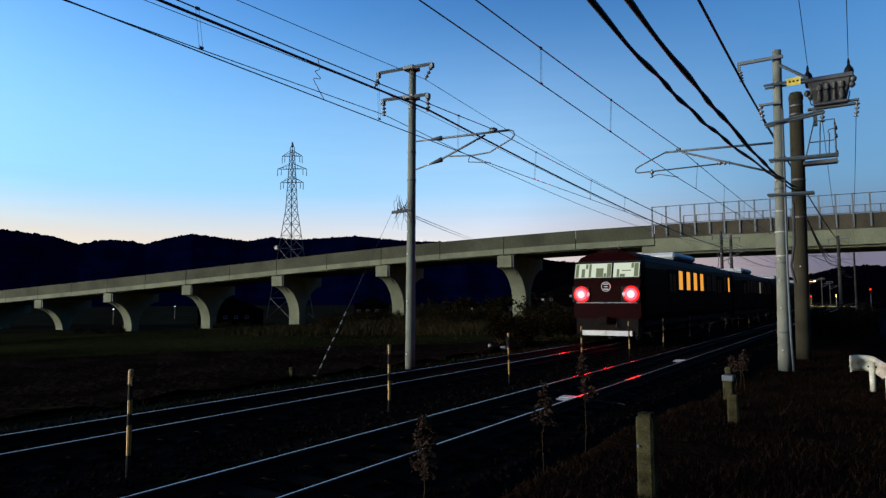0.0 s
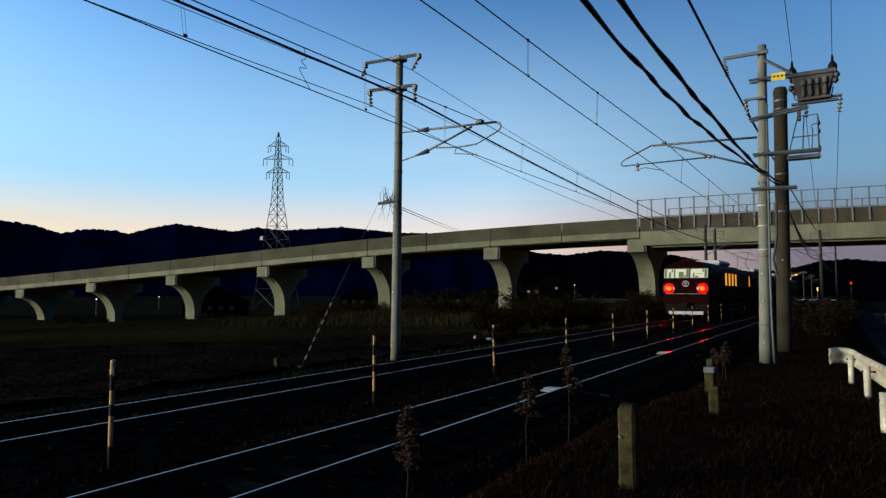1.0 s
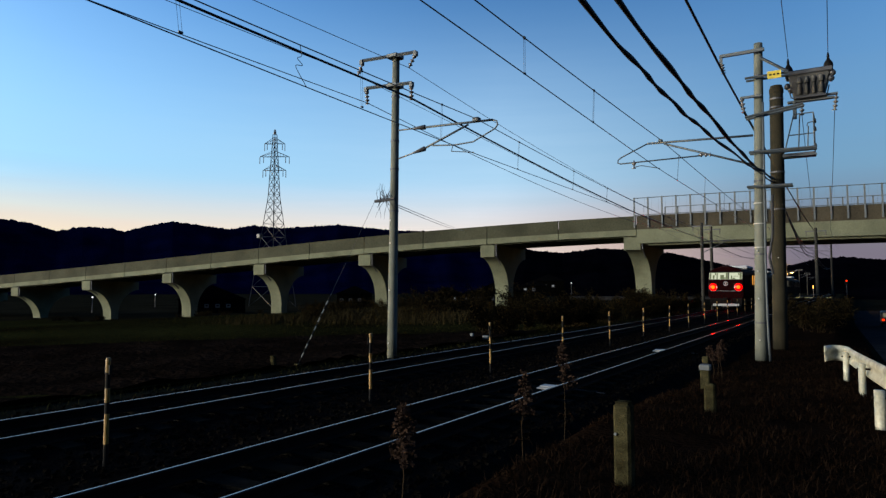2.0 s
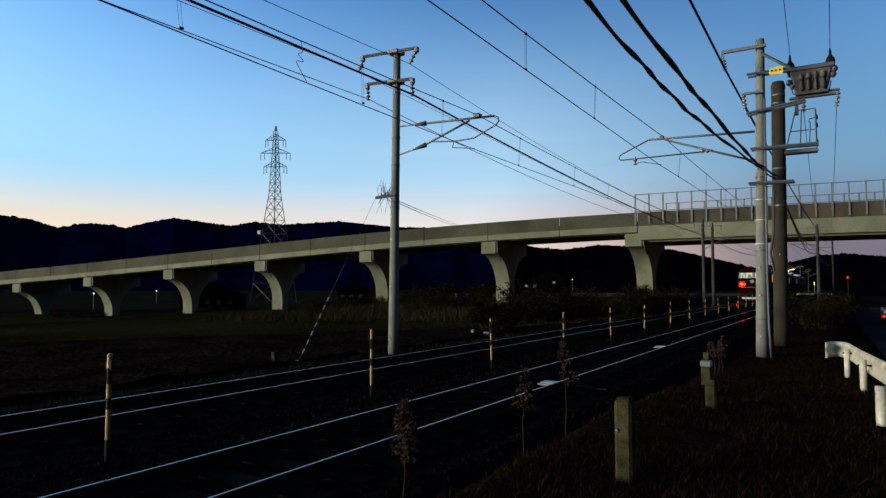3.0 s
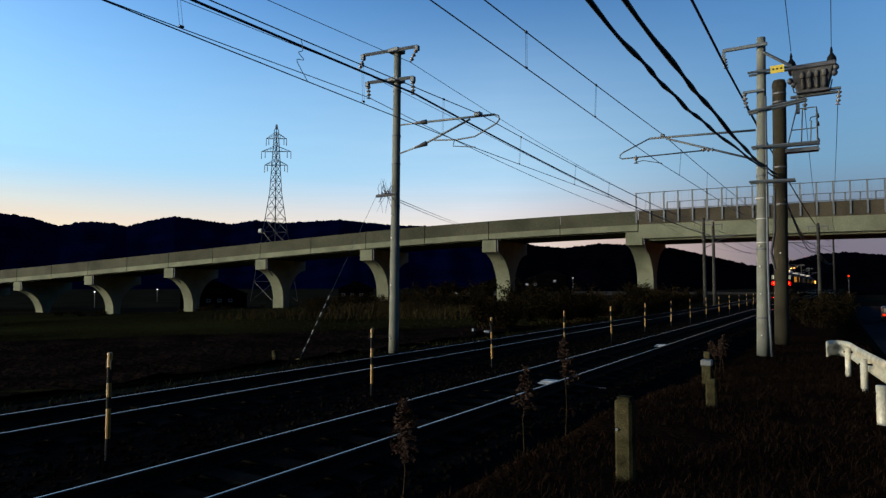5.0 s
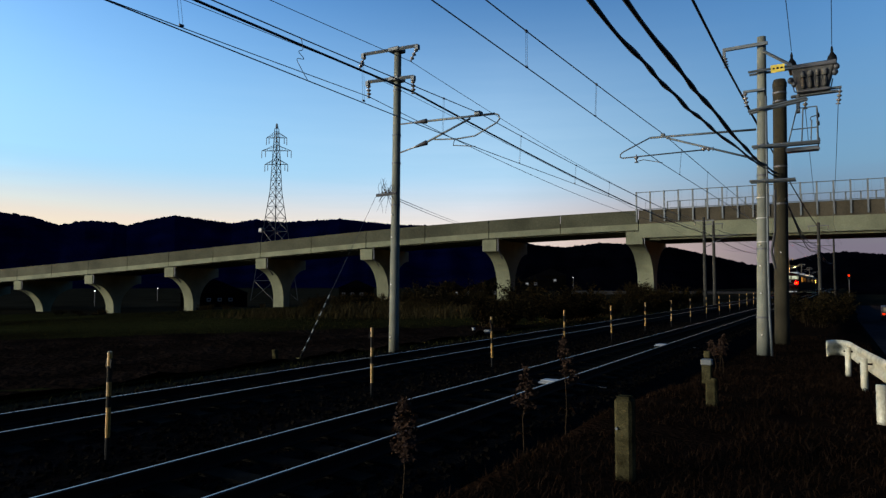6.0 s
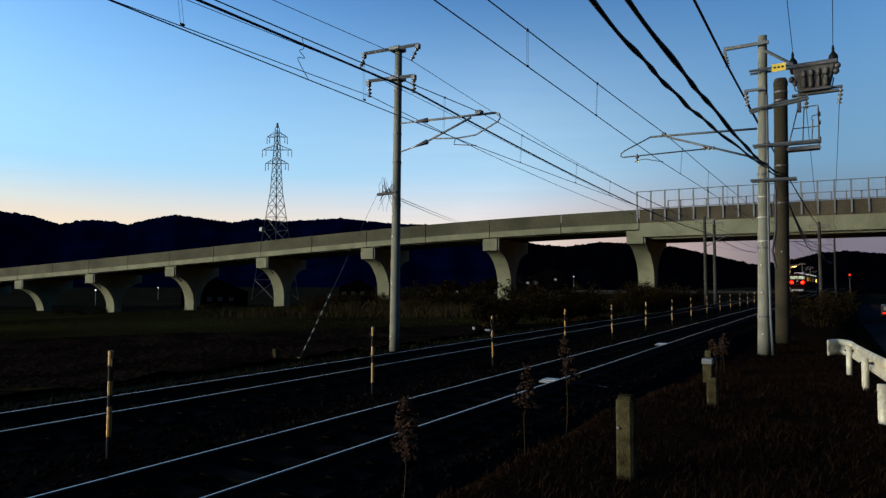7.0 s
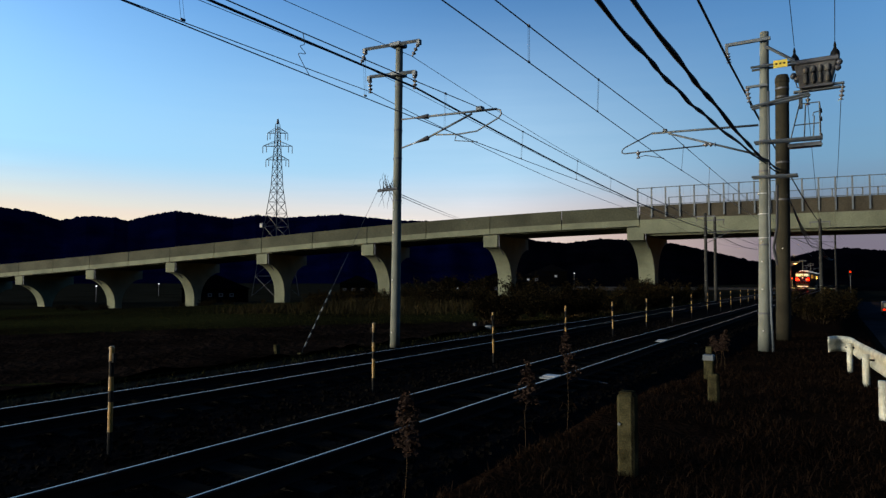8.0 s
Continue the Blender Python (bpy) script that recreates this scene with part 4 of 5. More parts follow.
for c in range(4):
    y0 = c * 20.0
    body = car_body(y0, 19.5, c == 0, train)
    for k in range(6):
        w0 = y0 + 5.62 + k * 1.5
        lit = WARM_PANE if c == 0 and k < 4 else PALE_PANE if (c == 1 and k == 4) or (c == 2 and k == 2) else DIM_PANE
        side_window(w0, 1.18, lit, body)
    side_window(y0 + 16.6, 0.8, DIM_PANE, body)
    side_window(y0 + 18.0, 0.8, WARM_PANE if c == 0 else DIM_PANE, body)
    for yy in (3.2, 15.6):
        bogie(y0 + yy, train)
    for yy in (6.0, 8.6, 11.2):
        part("equipment_box", boxed(-1.15, 1.15, y0 + yy, y0 + yy + 1.9, 0.3, 0.619, 0.03), UNDER, train)
    cooler = part("cooler", boxed(-0.95, 0.95, y0 + 7.2, y0 + 11.6, 3.58, 3.92, 0.12), UNIT_GREY, train, "pale grey roof cooling unit")
    for yy in (8.0, 9.2, 10.4):
        part("grille", boxed(-0.5, 0.5, y0 + yy, y0 + yy + 0.8, 3.921, 3.935), DARK_STEEL, cooler)
    if c:
        part("gangway", boxed(-0.55, 0.55, y0 - 0.49, y0 - 0.005, 1.0, 3.1, 0.02), UNDER, train)

# rear face
TILT = math.degrees(math.atan(0.32))


def facing(x0, x1, z0, z1, out, thick=0.02, bevel=0.004):
    """A panel on the raked window part of the rear face."""
    m = Matrix.Translation((0, 0, 2.40)) @ Matrix.Rotation(-math.atan(0.32), 4, "X")
    return boxed(x0, x1, -out - thick, -out, z0 - 2.40, z1 - 2.40, bevel, m)


ws = part("windscreen_frame", facing(-1.34, 1.34, 2.47, 3.22, 0.0, 0.03, 0.01), BLACK, train, "black windscreen surround")
for x0, x1, m in ((-1.30, 0.20, CAB_LIGHT), (0.28, 1.30, CAB_LIGHT)):
    part("pane", facing(x0, x1, 2.53, 3.12, 0.031, 0.006, 0.0), m, ws, "lit cab window")
for x0, x1, z0, z1 in ((-1.27, -1.14, 2.54, 3.1), (-1.02, -0.88, 2.54, 2.9), (-0.72, -0.62, 2.54, 3.1), (-0.42, -0.12, 2.54, 2.92), (0.02, 0.19, 2.54, 3.1), (0.42, 0.52, 2.54, 2.86), (0.62, 0.98, 2.78, 2.82), (1.1, 1.27, 2.54, 3.1), (-0.10, 0.0, 2.54, 2.7), (0.55, 0.75, 2.54, 2.66), (-0.86, -0.76, 2.9, 3.1), (0.98, 1.08, 2.9, 3.1)):
    part("cab_fitting", facing(x0, x1, z0, z1, 0.0375, 0.004, 0.0), CAB_DIM, ws, "dim cab partition")
for s in (-1, 1):
    lamp = part("lamp_housing", boxed(s * 1.0 - 0.40, s * 1.0 + 0.34, -0.05, -0.001, 1.53 + 0.035, 2.19, 0.03), BLACK, train)
    # Added disc glows as the lamp's halo; lens and core widened for bloom.
    part("tail_halo_disc", lathe([(0.33, 0), (0.33, 0.008)], 28), TAIL_HALO, lamp, "added red disc glowing as the lamp halo").matrix_basis = pose(s * 1.0, -0.0505, 1.87, 90)
    part("tail_lens", lathe([(0.25, 0), (0.25, 0.025), (0.19, 0.04)], 24), TAIL_RING, lamp, "red lens").matrix_basis = pose(s * 1.0, -0.060, 1.87, 90)
    part("tail_lamp", lathe([(0.15, 0), (0.13, 0.02), (0.07, 0.035)], 20), TAIL_CORE, lamp, "glowing red tail lamp").matrix_basis = pose(s * 1.0, -0.101, 1.87, 90)
    part("head_lamp", lathe([(0.09, 0), (0.09, 0.02), (0.06, 0.03)], 20), UNIT_GREY, lamp, "unlit headlamp").matrix_basis = pose(s * 0.74, -0.052, 1.87, 90)
    part("lamp_trim", boxed(s * 0.62 - 0.62, s * 0.62 + 0.58, -0.03, -0.002, 1.52, 1.56), GALV, train, "pale metal trim line")
em = part("emblem", lathe([(0.21, 0), (0.21, 0.02)], 32), BLACK, train, "round emblem plate")
em.matrix_basis = pose(0.0, -0.005, 2.17, 90)
part("emblem_ring", tubed([(0.18 * math.cos(a * math.pi / 12), -0.03, 0.18 * math.sin(a * math.pi / 12)) for a in range(25)], 0.014, 6), UNIT_GREY, train).matrix_basis = pose(0, 0, 2.17)
for z, w in ((0.10, 0.10), (0.0, 0.07), (-0.10, 0.10)):
    part("emblem_bar", boxed(-w, w, -0.034, -0.026, 2.17 + z - 0.018, 2.17 + z + 0.018), UNIT_GREY, train)
part("step_bar", boxed(-1.03, 0.0, -0.14, -0.02, 0.26, 0.46, 0.01), WHITE, train, "white painted buffer plate")
part("step_bar", boxed(0.01, 1.03, -0.14, -0.02, 0.26, 0.46, 0.01), UNIT_GREY, train, "grey buffer plate")
part("apron", boxed(-1.25, 1.25, -0.015, 0.5, 0.30, 0.93, 0.02), UNDER, train)
part("coupler", boxed(-0.16, 0.16, -0.45, -0.145, 0.72, 1.0, 0.03), UNDER, train)
part("hose", tubed([(0.4, -0.02, 0.8), (0.42, -0.2, 0.6), (0.5, -0.02, 0.55)], 0.02, 6), CABLE, train)
part("antenna", tubed([(0.2, 1.2, 3.58), (0.2, 1.15, 3.9)], 0.02, 6), DARK_STEEL, train)
part("horn_cover", boxed(-0.4, 0.1, 0.9, 1.5, 3.58, 3.74, 0.04), ROOF_GREY, train)
part("destination_box", boxed(-0.45, 0.45, 0.36, 0.7, 3.40, 3.66, 0.03), TRAIN_RED, train)
pg = part("pantograph", tubed([(-0.6, 26, 3.64), (-0.3, 25.2, 4.3), (-0.5, 26, 5.2)], 0.025, 6), DARK_STEEL, train)
part("pan_head", tubed([(-0.9, 26, 5.3), (-0.7, 26, 5.40), (0.7, 26, 5.40), (0.9, 26, 5.3)], 0.025, 6), DARK_STEEL, pg)
part("frame", tubed([(0.6, 26, 3.64), (0.3, 25.2, 4.3), (0.5, 26, 5.2), (0.5, 26, 5.39)], 0.025, 6), DARK_STEEL, pg)

# ---- road vehicle ----
car = thing("van", (4.4, 100, ground_z(4.4, 100) + 0.02), "small dark van driving away with tail lamps lit", "van")
part("body", boxed(-0.8, 0.8, 0, 3.6, 0.35, 1.85, 0.12), DARK_STEEL, car)
part("rear_window", boxed(-0.62, 0.62, -0.012, 0.0, 1.15, 1.65, 0.004), PALE_PANE, car)
part("bumper", boxed(-0.78, 0.78, -0.08, -0.002, 0.35, 0.55, 0.02), UNDER, car)
for s in (-1, 1):
    part("tail_lamp", boxed(s * 0.6 - 0.13, s * 0.6 + 0.13, -0.03, -0.002, 0.72, 0.92, 0.01), LAMP_RED, car, "lit red tail lamp")
    for yy in (0.7, 2.9):
        part("wheel", lathe([(0.2, -0.09), (0.29, -0.08), (0.29, 0.08), (0.2, 0.09)], 20), UNDER, car).matrix_basis = pose(s * 0.72, yy, 0.29, 0, 90)

# ---- signals and far lamps ----


def signal_post(x, y, z, h, lamps, label):
    t = thing("railway_signal", (x, y, z), label, "signal", "railway signals")
    part("mast", tubed([(0, 0, -0.2), (0, 0, h)], 0.06, 10), DARK_STEEL, t)
    part("backboard", boxed(-0.22, 0.22, -0.06, 0.06, h - 0.7, h + 0.15, 0.04), BLACK, t)
    for dz, m in lamps:
        part("lamp", lathe([(0.12, 0), (0.11, 0.03)], 16), m, t, "lit signal lamp").matrix_basis = pose(0, -0.062, h + dz, 90)


signal_post(0.15, 118, ground_z(0.15, 118), 4.6, ((-0.1, LAMP_RED),), "railway signal showing a red lamp")
signal_post(-6.8, 186, -0.3, 2.9, ((-0.1, LAMP_AMBER), (-0.5, LAMP_AMBER)), "level crossing warning post with amber lamps")
# Fixed post stands in for the red lamp of a moving car.
signal_post(-11.0, 168, -0.4, 2.7, ((-0.2, LAMP_RED),), "post with a red lamp for a car on the crossing")
crossing = extrude_y([(-60, -1.9), (-60, -0.05), (-10.0, -0.02), (-10.0, -0.4)], 158, 168)
tagged(part("crossing_road", crossing, ASPHALT), "far asphalt approach to a level crossing", "road", kind="structure")
deck = thing("crossing_deck", (0, 0, 0), "pale worn planks of a lamp-lit level crossing", "level crossing", kind="structure")
for x0, x1 in ((-13.0, -9.9), (-9.2, -8.2), (-7.5, -6.1), (-5.4, -4.4), (-3.7, -2.4)):
    for k in range(4):
        part("plank", boxed(x0, x1, 158.6 + k * 2.2, 160.7 + k * 2.2, -0.16, 0.0, 0.01), CONCRETE, deck)
cl = thing("crossing_lamp", (-10.9, 162.0, -0.4), "tall warm lamp post lighting the level crossing", "street lamp", "street lamps")
part("pole", tubed([(0, 0, -0.2), (0, 0, 5.3), (0.15, 0, 5.6), (0.9, 0, 5.75)], 0.06, 8), DARK_STEEL, cl)
part("head", boxed(0.75, 1.35, -0.12, 0.12, 5.72, 5.84, 0.03), DARK_STEEL, cl)
part("lamp", boxed(0.85, 1.25, -0.08, 0.08, 5.67, 5.717), LAMP_AMBER, cl, "glowing amber lamp")
bulb = bpy.data.lights.new("crossing_light", "POINT")
bulb.energy, bulb.color, bulb.shadow_soft_size = 3200, (1.0, 0.55, 0.12), 0.15
new("crossing_light", bulb).location = (-9.85, 162.0, 5.1)


def house(x, y, z, w, d, h, turn, lit, label):
    t = thing("house", pose(x, y, z, 0, 0, turn), label, "house", "far houses")
    part("wall", boxed(-w / 2, w / 2, 0, d, -1, h), WALL, t)
    bm = extrude_y([(-w / 2 - 0.5, h - 0.1), (0, h + w * 0.22), (w / 2 + 0.5, h - 0.1)], -0.5, d + 0.5)
    part("roof", bm, TILE, t)
    for k in range(max(1, int(w // 2.4))):
        wx = -w / 2 + 1.2 + k * 2.3
        f = part("window", boxed(wx - 0.45, wx + 0.45, -0.06, -0.002, 1.1, 1.9), DARK_STEEL, t)
        part("pane", boxed(wx - 0.24, wx + 0.24, -0.075, -0.062, 1.38, 1.72), LAMP_WHITE if lit and k % 2 == 0 else UNDER, f)


house(-109, 134, -2.5, 9, 7, 3.2, 38, False, "distant low house with a bluish roof")
house(-88, 146, -2.2, 8, 7, 2.8, 32, True, "distant house with a lit window")
house(-82, 149, -2.2, 6, 6, 2.6, 30, True, "distant house with a lit window")
house(-73, 167, 0.2, 7, 6, 2.6, 24, True, "distant house with a lit window")
house(-74, 180, 1.2, 9, 6, 3.0, 24, True, "distant house with a lit window")
house(-120, 98, -3.4, 14, 8, 3.0, 52, False, "distant long shed beyond the overpass")
house(-60, 120, -1.6, 10, 6, 3.0, 28, False, "distant unlit house behind the overpass")
for x, y, z in ((-146, 86, 0.0), (-179, 125, 0.2), (-89, 239, 4.2)):
    t = thing("street_lamp", (x, y, ground_z(x, y)), "distant street lamp with a white lamp", "street lamp", "street lamps")
    hh = z - ground_z(x, y)
    part("pole", tubed([(0, 0, -0.2), (0, 0, hh - 0.12)], 0.06, 8), DARK_STEEL, t)
    part("lamp", lathe([(0.1, -0.12), (0.22, 0.0), (0.1, 0.12)], 10, (0, 0, hh)), LAMP_STREET, t)

# ---- lattice tower ----
tw = thing("pylon", (-147.5, 142.5, -3.4), "tall steel lattice power pylon with three crossarm tiers", "pylon")
TH = 54.0


def half_width(z):
    return lerp(4.9, 1.25, min(1, z / 33)) if z < 33 else lerp(1.25, 0.35, (z - 33) / (TH - 33))


levels = [0, 6, 11.5, 16.5, 21, 25, 28.5, 31.5, 34, 36.5, 39, 41.5, 44, 46.5, 49, 51.5]
for sx in (-1, 1):
    for sy in (-1, 1):
        part("leg", tubed([(sx * half_width(z), sy * half_width(z), z) for z in (0, 33, TH - 1.5)], 0.14, 4), TOWER_STEEL, tw)
for z0, z1 in zip(levels, levels[1:]):
    a, b = half_width(z0), half_width(z1)
    c = [(-1, -1), (1, -1), (1, 1), (-1, 1)]
    for (p, q), (r, s) in zip(c, c[1:] + c[:1]):
        bm = bmesh.new()
        tube(bm, [(p * a, q * a, z0), (r * b, s * b, z1)], 0.07, 3)
        tube(bm, [(r * a, s * a, z0), (p * b, q * b, z1)], 0.07, 3)
        tube(bm, [(p * b, q * b, z1), (r * b, s * b, z1)], 0.06, 3)
        part("bracing", bm, TOWER_STEEL, tw)
for z, w in ((41.4, 3.5), (45.6, 4.5), (49.6, 3.1)):
    for s in (-1, 1):
        bm = bmesh.new()
        tip = Vector((s * w * 0.852, s * w * 0.52, z))
        for q in (-1, 1):
            tube(bm, [(s * 0.5, q * 0.6, z), tip], 0.08, 3)
            tube(bm, [(s * 0.5, q * 0.6, z + 1.6), tip], 0.08, 3)
        for f in (0.3, 0.55, 0.8):
            p = Vector((s * 0.7, 0, z)).lerp(tip, f)
            tube(bm, [p, (p.x, p.y, z + 1.6 * (1 - f))], 0.06, 3)
        ar = part("crossarm", bm, TOWER_STEEL, tw)
        part("insulator", tubed([tip, tip - Vector((0, 0, 2.2))], [0.1, 0.12], 6), PORCELAIN, ar)
        q = tip * 0.75 + Vector((0, 0, z * 0.25))
        part("insulator", tubed([q, q - Vector((0, 0, 1.9))], [0.1, 0.12], 6), PORCELAIN, ar)
part("peak", tubed([(0, 0, TH - 1.5), (0, 0, TH)], [0.5, 0.25], 6), DARK_STEEL, tw)
part("tank", boxed(-4.2, -2.6, -3.0, -1.5, 20.6, 22.0, 0.2), DARK_STEEL, tw, "equipment cage")

# ---- hills ----
# Bearings below -8 belong to the unseen ridge that blocks skylight.
RIDGE = ((78, 5.2), (70, 5.6), (65.7, 5.18), (64, 5.0), (62, 4.42), (60.3, 4.84), (58.4, 4.8), (57.4, 4.57), (55.9, 5.07), (53.9, 5.52), (52.1, 5.31), (49.5, 5.02), (47.7, 5.4), (45.4, 5.22), (40.6, 5.59), (35.7, 5.16), (31.3, 5.07), (27, 4.2), (23.5, 3.36), (21.1, 3.15), (18.2, 3.5), (15.9, 3.37), (12.3, 3.02), (9.3, 2.28), (6.2, 1.47), (3.7, 1.83), (1.8, 2.35), (-0.1, 2.43), (-2.4, 2.16), (-8, 4), (-20, 10), (-40, 20), (-90, 24), (-150, 22), (-185, 14), (-205, 1))


def hills(name, a0, a1, dist, fine, label):
    """A wooded ridge: foot, shoulder, crest and back slope along a range of bearings."""
    az = [a for a, _ in RIDGE][::-1]
    el = [e for _, e in RIDGE][::-1]
    bm = bmesh.new()
    cols = []
    n = int(abs(a1 - a0) / fine)
    for i in range(n + 1):
        a = lerp(a0, a1, i / n)
        e = float(np.interp(a, az, el))
        r = dist * (1 + 0.05 * noise.noise(Vector((a * 0.11, 0, 0))))
        h = math.tan(radians(e)) * r + 1.67
        tree = noise.noise(Vector((a * 9.0, 1.0, 0))) * 0.0016 * r + noise.noise(Vector((a * 2.6, 5.0, 0))) * 0.0018 * r
        s, c = -math.sin(radians(a)), math.cos(radians(a))
        col = []
        for f, g in ((0.55, -0.01), (0.70, 0.22), (0.80, 0.45), (0.90, 0.70), (0.97, 0.93), (1.0, 1.0), (1.06, 0.6), (1.2, -0.02)):
            w = noise.noise(Vector((a * 0.6, f * 9, 2))) * 0.05 * h if 0 < g < 0.9 else 0
            col.append(bm.verts.new((s * r * f, c * r * f, h * g + w + (tree if g == 1.0 else 0) - (6 if g < 0 else 0))))
        cols.append(col)
    for a, b in zip(cols, cols[1:]):
        for k in range(len(a) - 1):
            bm.faces.new((a[k], a[k + 1], b[k + 1], b[k]))
    bmesh.ops.recalc_face_normals(bm, faces=bm.faces)
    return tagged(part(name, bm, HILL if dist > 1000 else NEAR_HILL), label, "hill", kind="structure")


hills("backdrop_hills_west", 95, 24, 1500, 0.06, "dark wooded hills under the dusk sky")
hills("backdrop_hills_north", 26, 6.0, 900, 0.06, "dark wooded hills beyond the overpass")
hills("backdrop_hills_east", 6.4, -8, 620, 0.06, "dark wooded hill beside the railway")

# Unseen ridge behind the view, added to hold off skylight, open towards the sun.
hills("backdrop_unseen_hills", -7.6, -205, 620, 0.5, "unseen wooded hills added to block sky light")

bm = bmesh.new()
cols = []
for k in range(61):
    a = radians(lerp(100, -40, k / 60))
    cols.append([bm.verts.new((-3600 * math.sin(a), 3600 * math.cos(a), z)) for z in (-60, 250, 500, 780, 1200, 1780)])
for a, b in zip(cols, cols[1:]):
    for k in range(5):
        bm.faces.new((a[k], a[k + 1], b[k + 1], b[k]))
tagged(part("backdrop_haze", bm, HAZE), "peach and mauve dusk haze over the horizon", "haze", kind="structure")

# ---- plants ----


def brush(name, seed, stems, height, spread, leaves, mat, leaf=0.05):
    """A tangle of bare stems with small leaves or seed heads."""
    rg = random.Random(seed)
    bs, bl = bmesh.new(), bmesh.new()
    for _ in range(stems):
        a, r = rg.uniform(0, 6.283), spread * 0.4 * rg.random() ** 0.5
        p = Vector((r * math.cos(a), r * math.sin(a), -0.05))
        d = Vector((math.cos(a) * rg.uniform(0, 0.6), math.sin(a) * rg.uniform(0, 0.6), 1)).normalized()
        h = height * rg.uniform(0.5, 1.1)
        pts = [p]
        for k in range(5):
            p = p + d * h / 5
            d = (d + Vector((rg.uniform(-0.25, 0.25), rg.uniform(-0.25, 0.25), rg.uniform(-0.1, 0.1)))).normalized()
            pts.append(p)
        tube(bs, pts, [0.010 * height ** 0.5 * (1 - 0.15 * k) for k in range(6)], 3, False)
        for _ in range(3):
            q = pts[rg.randint(2, 5)]
            e = q + Vector((rg.uniform(-1, 1), rg.uniform(-1, 1), rg.uniform(0.1, 0.9))) * height * 0.18
            tube(bs, [q, e], [0.006 * height ** 0.5, 0.003], 3, False)
            for _ in range(leaves):
                f = rg.random()
                c = q.lerp(e, f) + Vector((rg.gauss(0, 1), rg.gauss(0, 1), rg.gauss(0, 1))) * leaf * 1.4
                u = Vector((rg.gauss(0, 1), rg.gauss(0, 1), rg.gauss(0, 1))).normalized()
                v = u.orthogonal().normalized()
                s = leaf * rg.uniform(0.5, 1.2)
                vs = [bl.verts.new(c + u * s), bl.verts.new(c + v * s * 0.4), bl.verts.new(c - u * s), bl.verts.new(c - v * s * 0.4)]
                bl.faces.new(vs)
    return bs, bl


def brush_thing(name, seed, stems, height, spread, leaves, mat, leaf, at, label, category, group):
    t = thing(name, at, label, category, group)
    bs, bl = brush(name, seed, stems, height, spread, leaves, mat, leaf)
    part("stem_tangle", bs, TWIG, t)
    part("foliage", bl, mat, t)
    return t


# scrub in front of the piers
rng = random.Random(21)
kinds = [brush_thing("scrub_bush", s, 26, 3.0, 4.2, 26, SCRUB, 0.16, (-30 - 6 * s, 66, -1.2), "wild brown roadside scrub bush", "bush", "scrub by the overpass") for s in range(3)]
for k in range(64):
    x = -14 - 44 * rng.random() if k < 48 else -58 - 60 * rng.random()
    y = lerp(40, 70, rng.random()) if x > -40 else 57 + 8 * rng.random()
    s = rng.uniform(0.45, 1.0) if k < 48 else rng.uniform(0.18, 0.35)
    s *= 0.75 if x > -32 else 0.5 if x > -58 else 1.0
    o = copy_thing(kinds[k % 3], pose(x, y, ground_z(x, y), 0, 0, rng.uniform(0, 360)))
    o.scale = (s, s, s * rng.uniform(0.8, 1.1))
# thin scrub along the far shoulder
for k in range(30):
    x, y = rng.uniform(-14.5, -11.8), rng.uniform(26, 64)
    s = rng.uniform(0.25, 0.55)
    o = copy_thing(kinds[k % 3], pose(x, y, ground_z(x, y), 0, 0, rng.uniform(0, 360)))
    o.scale = (s, s, s)
# bush past the old pole
for k, (x, y, s) in enumerate(((-1.7, 40, 0.5), (-1.0, 43, 0.5), (-2.3, 45, 0.45), (-1.2, 37, 0.4), (-0.7, 47, 0.5))):
    o = copy_thing(kinds[k % 3], pose(x, y, ground_z(x, y), 0, 0, k * 70))
    o.scale = (s, s, s)
# tall dry weeds by the track


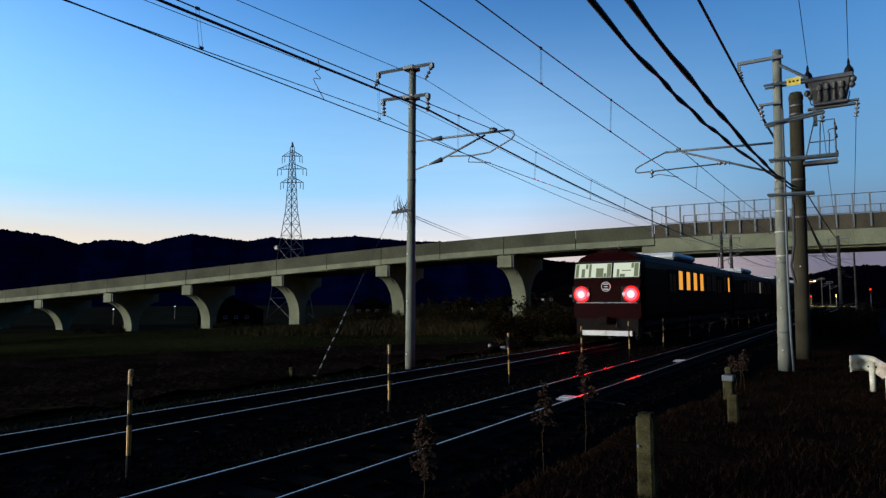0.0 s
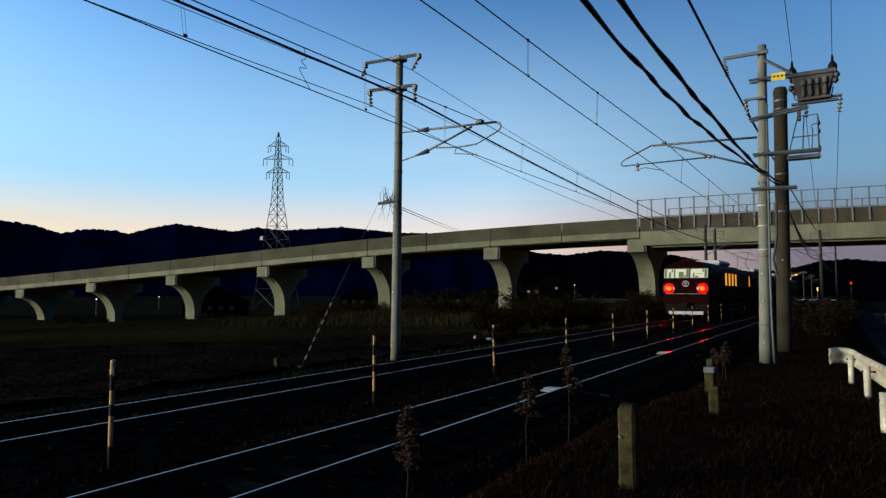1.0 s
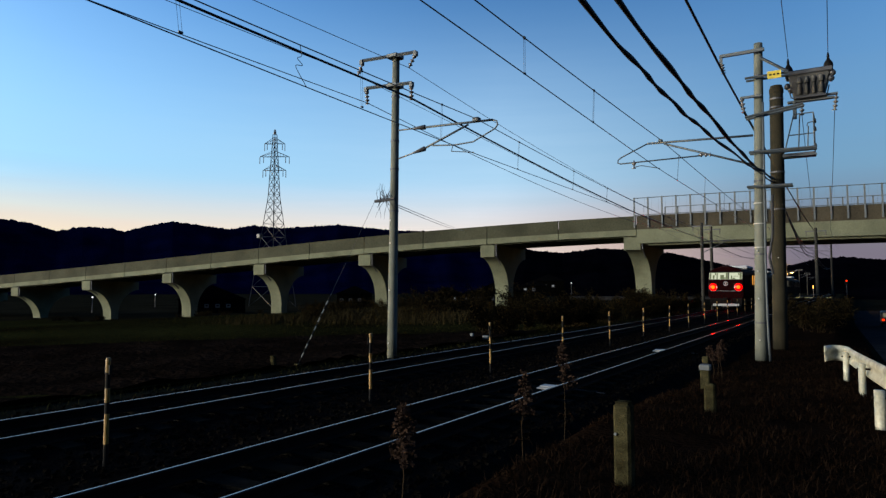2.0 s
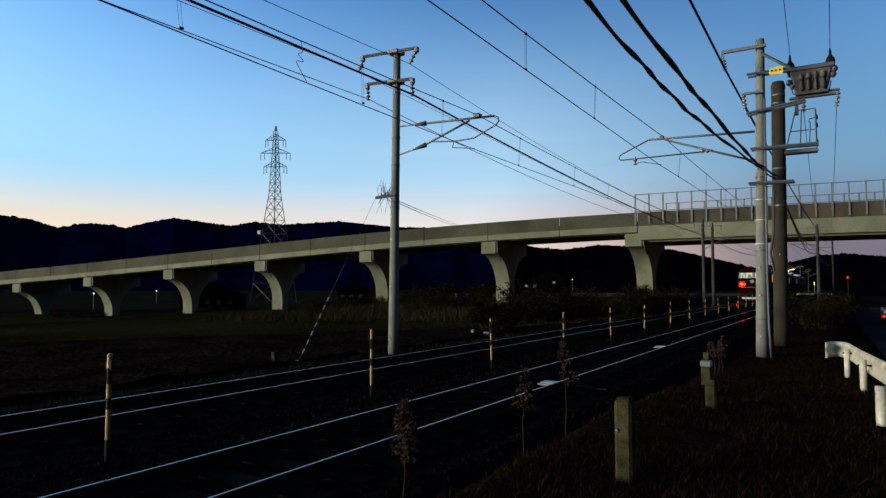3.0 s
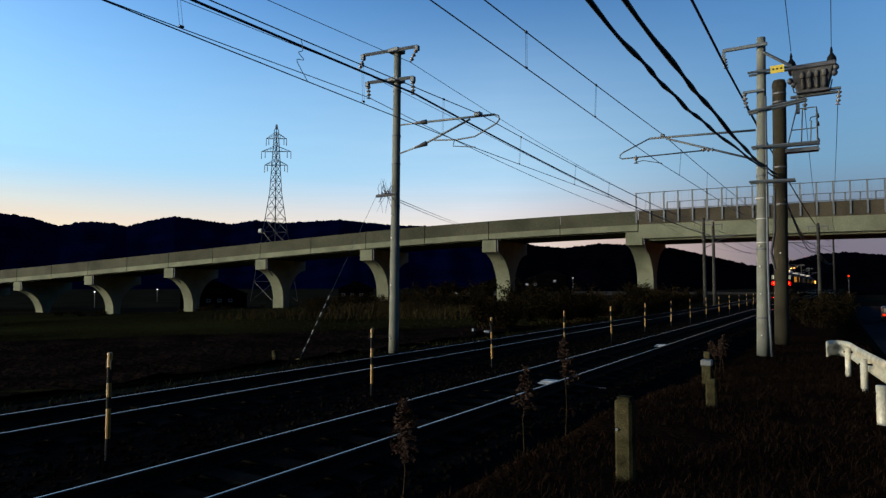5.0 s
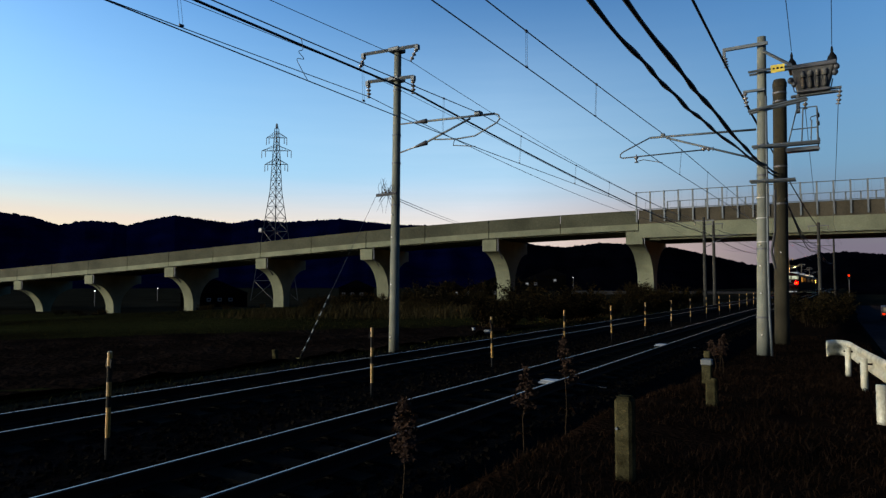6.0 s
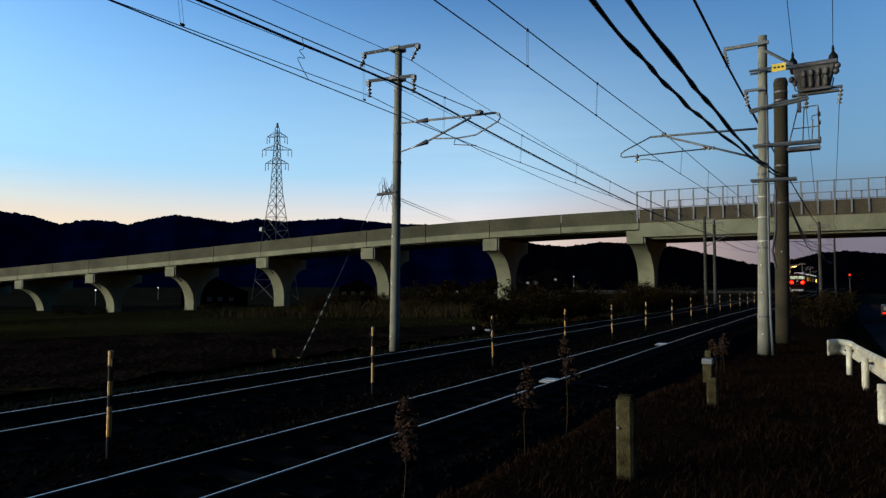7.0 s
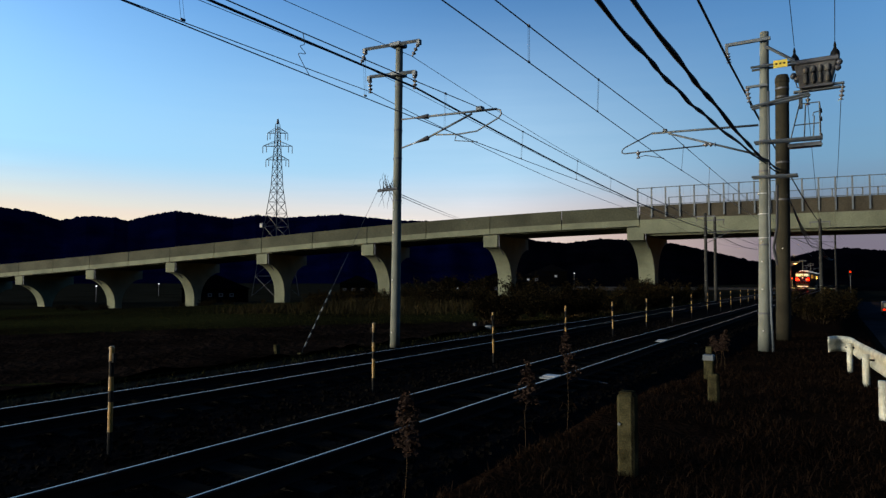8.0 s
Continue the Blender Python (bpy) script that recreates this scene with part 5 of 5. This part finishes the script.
def plume_weed(x, y, height, spread, seed):
    """A stiff dry stalk with a drooping feathery seed head."""
    rg = random.Random(seed)
    z = ground_z(x, y)
    t = thing("tall_weed", (x, y, z), "tall dry weed with a feathery seed head", "weed", "tall dry weeds")
    pts = [Vector((0, 0, -0.05))]
    for k in range(6):
        pts.append(pts[-1] + Vector((rg.uniform(-0.03, 0.03), rg.uniform(-0.03, 0.03), (height + 0.05) / 6)))
    part("stalk", tubed(pts, [0.008, 0.007, 0.006, 0.005, 0.004, 0.003, 0.002], 5), TWIG, t)
    bs, bl = bmesh.new(), bmesh.new()
    for _ in range(40):
        f = rg.uniform(0.55, 1.0)
        k = min(5, int(f * 6))
        p = pts[k].lerp(pts[k + 1], f * 6 - k if k < 6 else 1)
        a = rg.uniform(0, 6.283)
        reach = spread * (1.15 - f) / 0.6 * rg.uniform(0.6, 1.2)
        arc = [p + Vector((math.cos(a) * reach * s, math.sin(a) * reach * s, 0.5 * reach * math.sin(s * 2.6))) for s in (0, 0.35, 0.7, 1.0)]
        tube(bs, arc, [0.003, 0.002, 0.002, 0.001], 3, False)
        for _ in range(34):
            s = rg.random()
            m = min(2, int(s * 3))
            q = arc[m].lerp(arc[m + 1], s * 3 - m) + Vector((rg.gauss(0, 0.009), rg.gauss(0, 0.009), rg.gauss(0, 0.009)))
            u = Vector((rg.gauss(0, 1), rg.gauss(0, 1), rg.gauss(0, 1))).normalized() * rg.uniform(0.008, 0.022)
            v = u.orthogonal() * 0.5
            bl.faces.new([bl.verts.new(q + u), bl.verts.new(q + v), bl.verts.new(q - u), bl.verts.new(q - v)])
    part("spray", bs, TWIG, t)
    part("seed_head", bl, WEED, t)
    for k in range(6):
        f = rg.uniform(0.1, 0.55)
        m = int(f * 6)
        a = rg.uniform(0, 6.283)
        p = pts[m]
        part("dead_leaf", tubed([p, p + Vector((math.cos(a) * 0.07, math.sin(a) * 0.07, 0.03)), p + Vector((math.cos(a) * 0.12, math.sin(a) * 0.12, -0.06))], [0.003, 0.008, 0.001], 3), GRASS, t)


for k, (x, y, h, s) in enumerate(((-3.0, 6.56, 1.02, 0.15), (-3.0, 7.76, 1.26, 0.15), (-3.0, 4.25, 1.05, 0.16), (-2.4, 14.7, 0.75, 0.14), (-2.3, 15.1, 0.85, 0.14), (-2.45, 15.6, 0.7, 0.14))):
    plume_weed(x, y, h, s, 60 + k)


def blades(name, count, area, height, mat, label, seed, bias=1.0, clump=0.0):
    rg = random.Random(seed)
    verts, faces = [], []
    x0, x1, y0, y1 = area
    while len(faces) < count:
        x, y = rg.uniform(x0, x1), y0 + (y1 - y0) * rg.random() ** bias
        if noise.noise(Vector((x * 0.9, y * 0.9, seed))) < clump - 0.35 or (mat is STUBBLE and x < -13.5 and -0.525 * x + 0.851 * y < 30):
            continue
        h = height * rg.uniform(0.4, 1.3)
        a, l = rg.uniform(0, 6.283), rg.uniform(0.1, 1.5) * h
        w = 0.002 + 0.004 * rg.random() + 0.0004 * y
        z = ground_z(x, y) - 0.02
        c = len(verts)
        dx, dy = math.cos(a), math.sin(a)
        verts += [(x - dy * w, y + dx * w, z), (x + dy * w, y - dx * w, z), (x + dx * l * 0.4 + dy * w * 0.7, y + dy * l * 0.4 - dx * w * 0.7, z + h * 0.6), (x + dx * l * 0.4 - dy * w * 0.7, y + dy * l * 0.4 + dx * w * 0.7, z + h * 0.6), (x + dx * l, y + dy * l, z + h)]
        faces += [(c, c + 1, c + 2, c + 3), (c + 3, c + 2, c + 4)]
    me = bpy.data.meshes.new(name)
    me.from_pydata(verts, [], faces)
    me.materials.append(mat)
    return tagged(new(name, me), label, "grass", kind="stuff")


blades("dry_grass", 110000, (-2.9, 0.6, 2.5, 30), 0.10, GRASS, "dry reddish brown grass and weeds on the verge", 11, 1.5, 0.1)
blades("bank_grass", 16000, (-14.5, -11.3, 2, 60), 0.10, STUBBLE, "rough dim grass along the field edge", 12, 1.1)
blades("field_stubble", 70000, (-70, -12.5, 3, 55), 0.08, STUBBLE, "short green brown stubble in the field", 13, 0.8, 0.15)

blades("dry_reeds", 26000, (-46, -12.2, 36, 66), 0.75, REED, "tall dry reeds and weeds below the overpass", 14, 1.0, 0.12)

# ---- sleepers ----
bm = bmesh.new()
box(bm, -1.0, 1.0, -0.12, 0.12, -0.26, -0.156)
sleeper_mesh = bpy.data.meshes.new("sleeper")
bm.to_mesh(sleeper_mesh)
bm.free()
sleeper_mesh.materials.append(SLEEPER)
for tr in tracks:
    for k in range(150):
        o = new("sleeper", sleeper_mesh)
        o.parent = tr
        o.location = (0.01 * math.sin(k * 7.1), -4 + k * 0.6, 0)


def motions():
    """The train recedes on the far track, the van rolls off down the lane."""
    ys = ((0, 25.2), (0.5, 34.1), (1.0, 42.8), (1.5, 51.7), (2.25, 64.9), (3.0, 78.0), (3.5, 86.9), (4.0, 95.8), (4.5, 104.6), (5.2, 117.0), (6.0, 131.0), (6.5, 139.5), (7.0, 148.0), (7.5, 156.0), (8.0, 164.0))
    walk(train, [(t, pose(-8.7, y, 0)) for t, y in ys])
    walk(car, [(t, pose(4.4, y, ground_z(4.4, min(y, 100)) + 0.02)) for t, y in ((0, 94), (2, 96.5), (4, 99), (6, 101.5), (8, 104))])


motions()
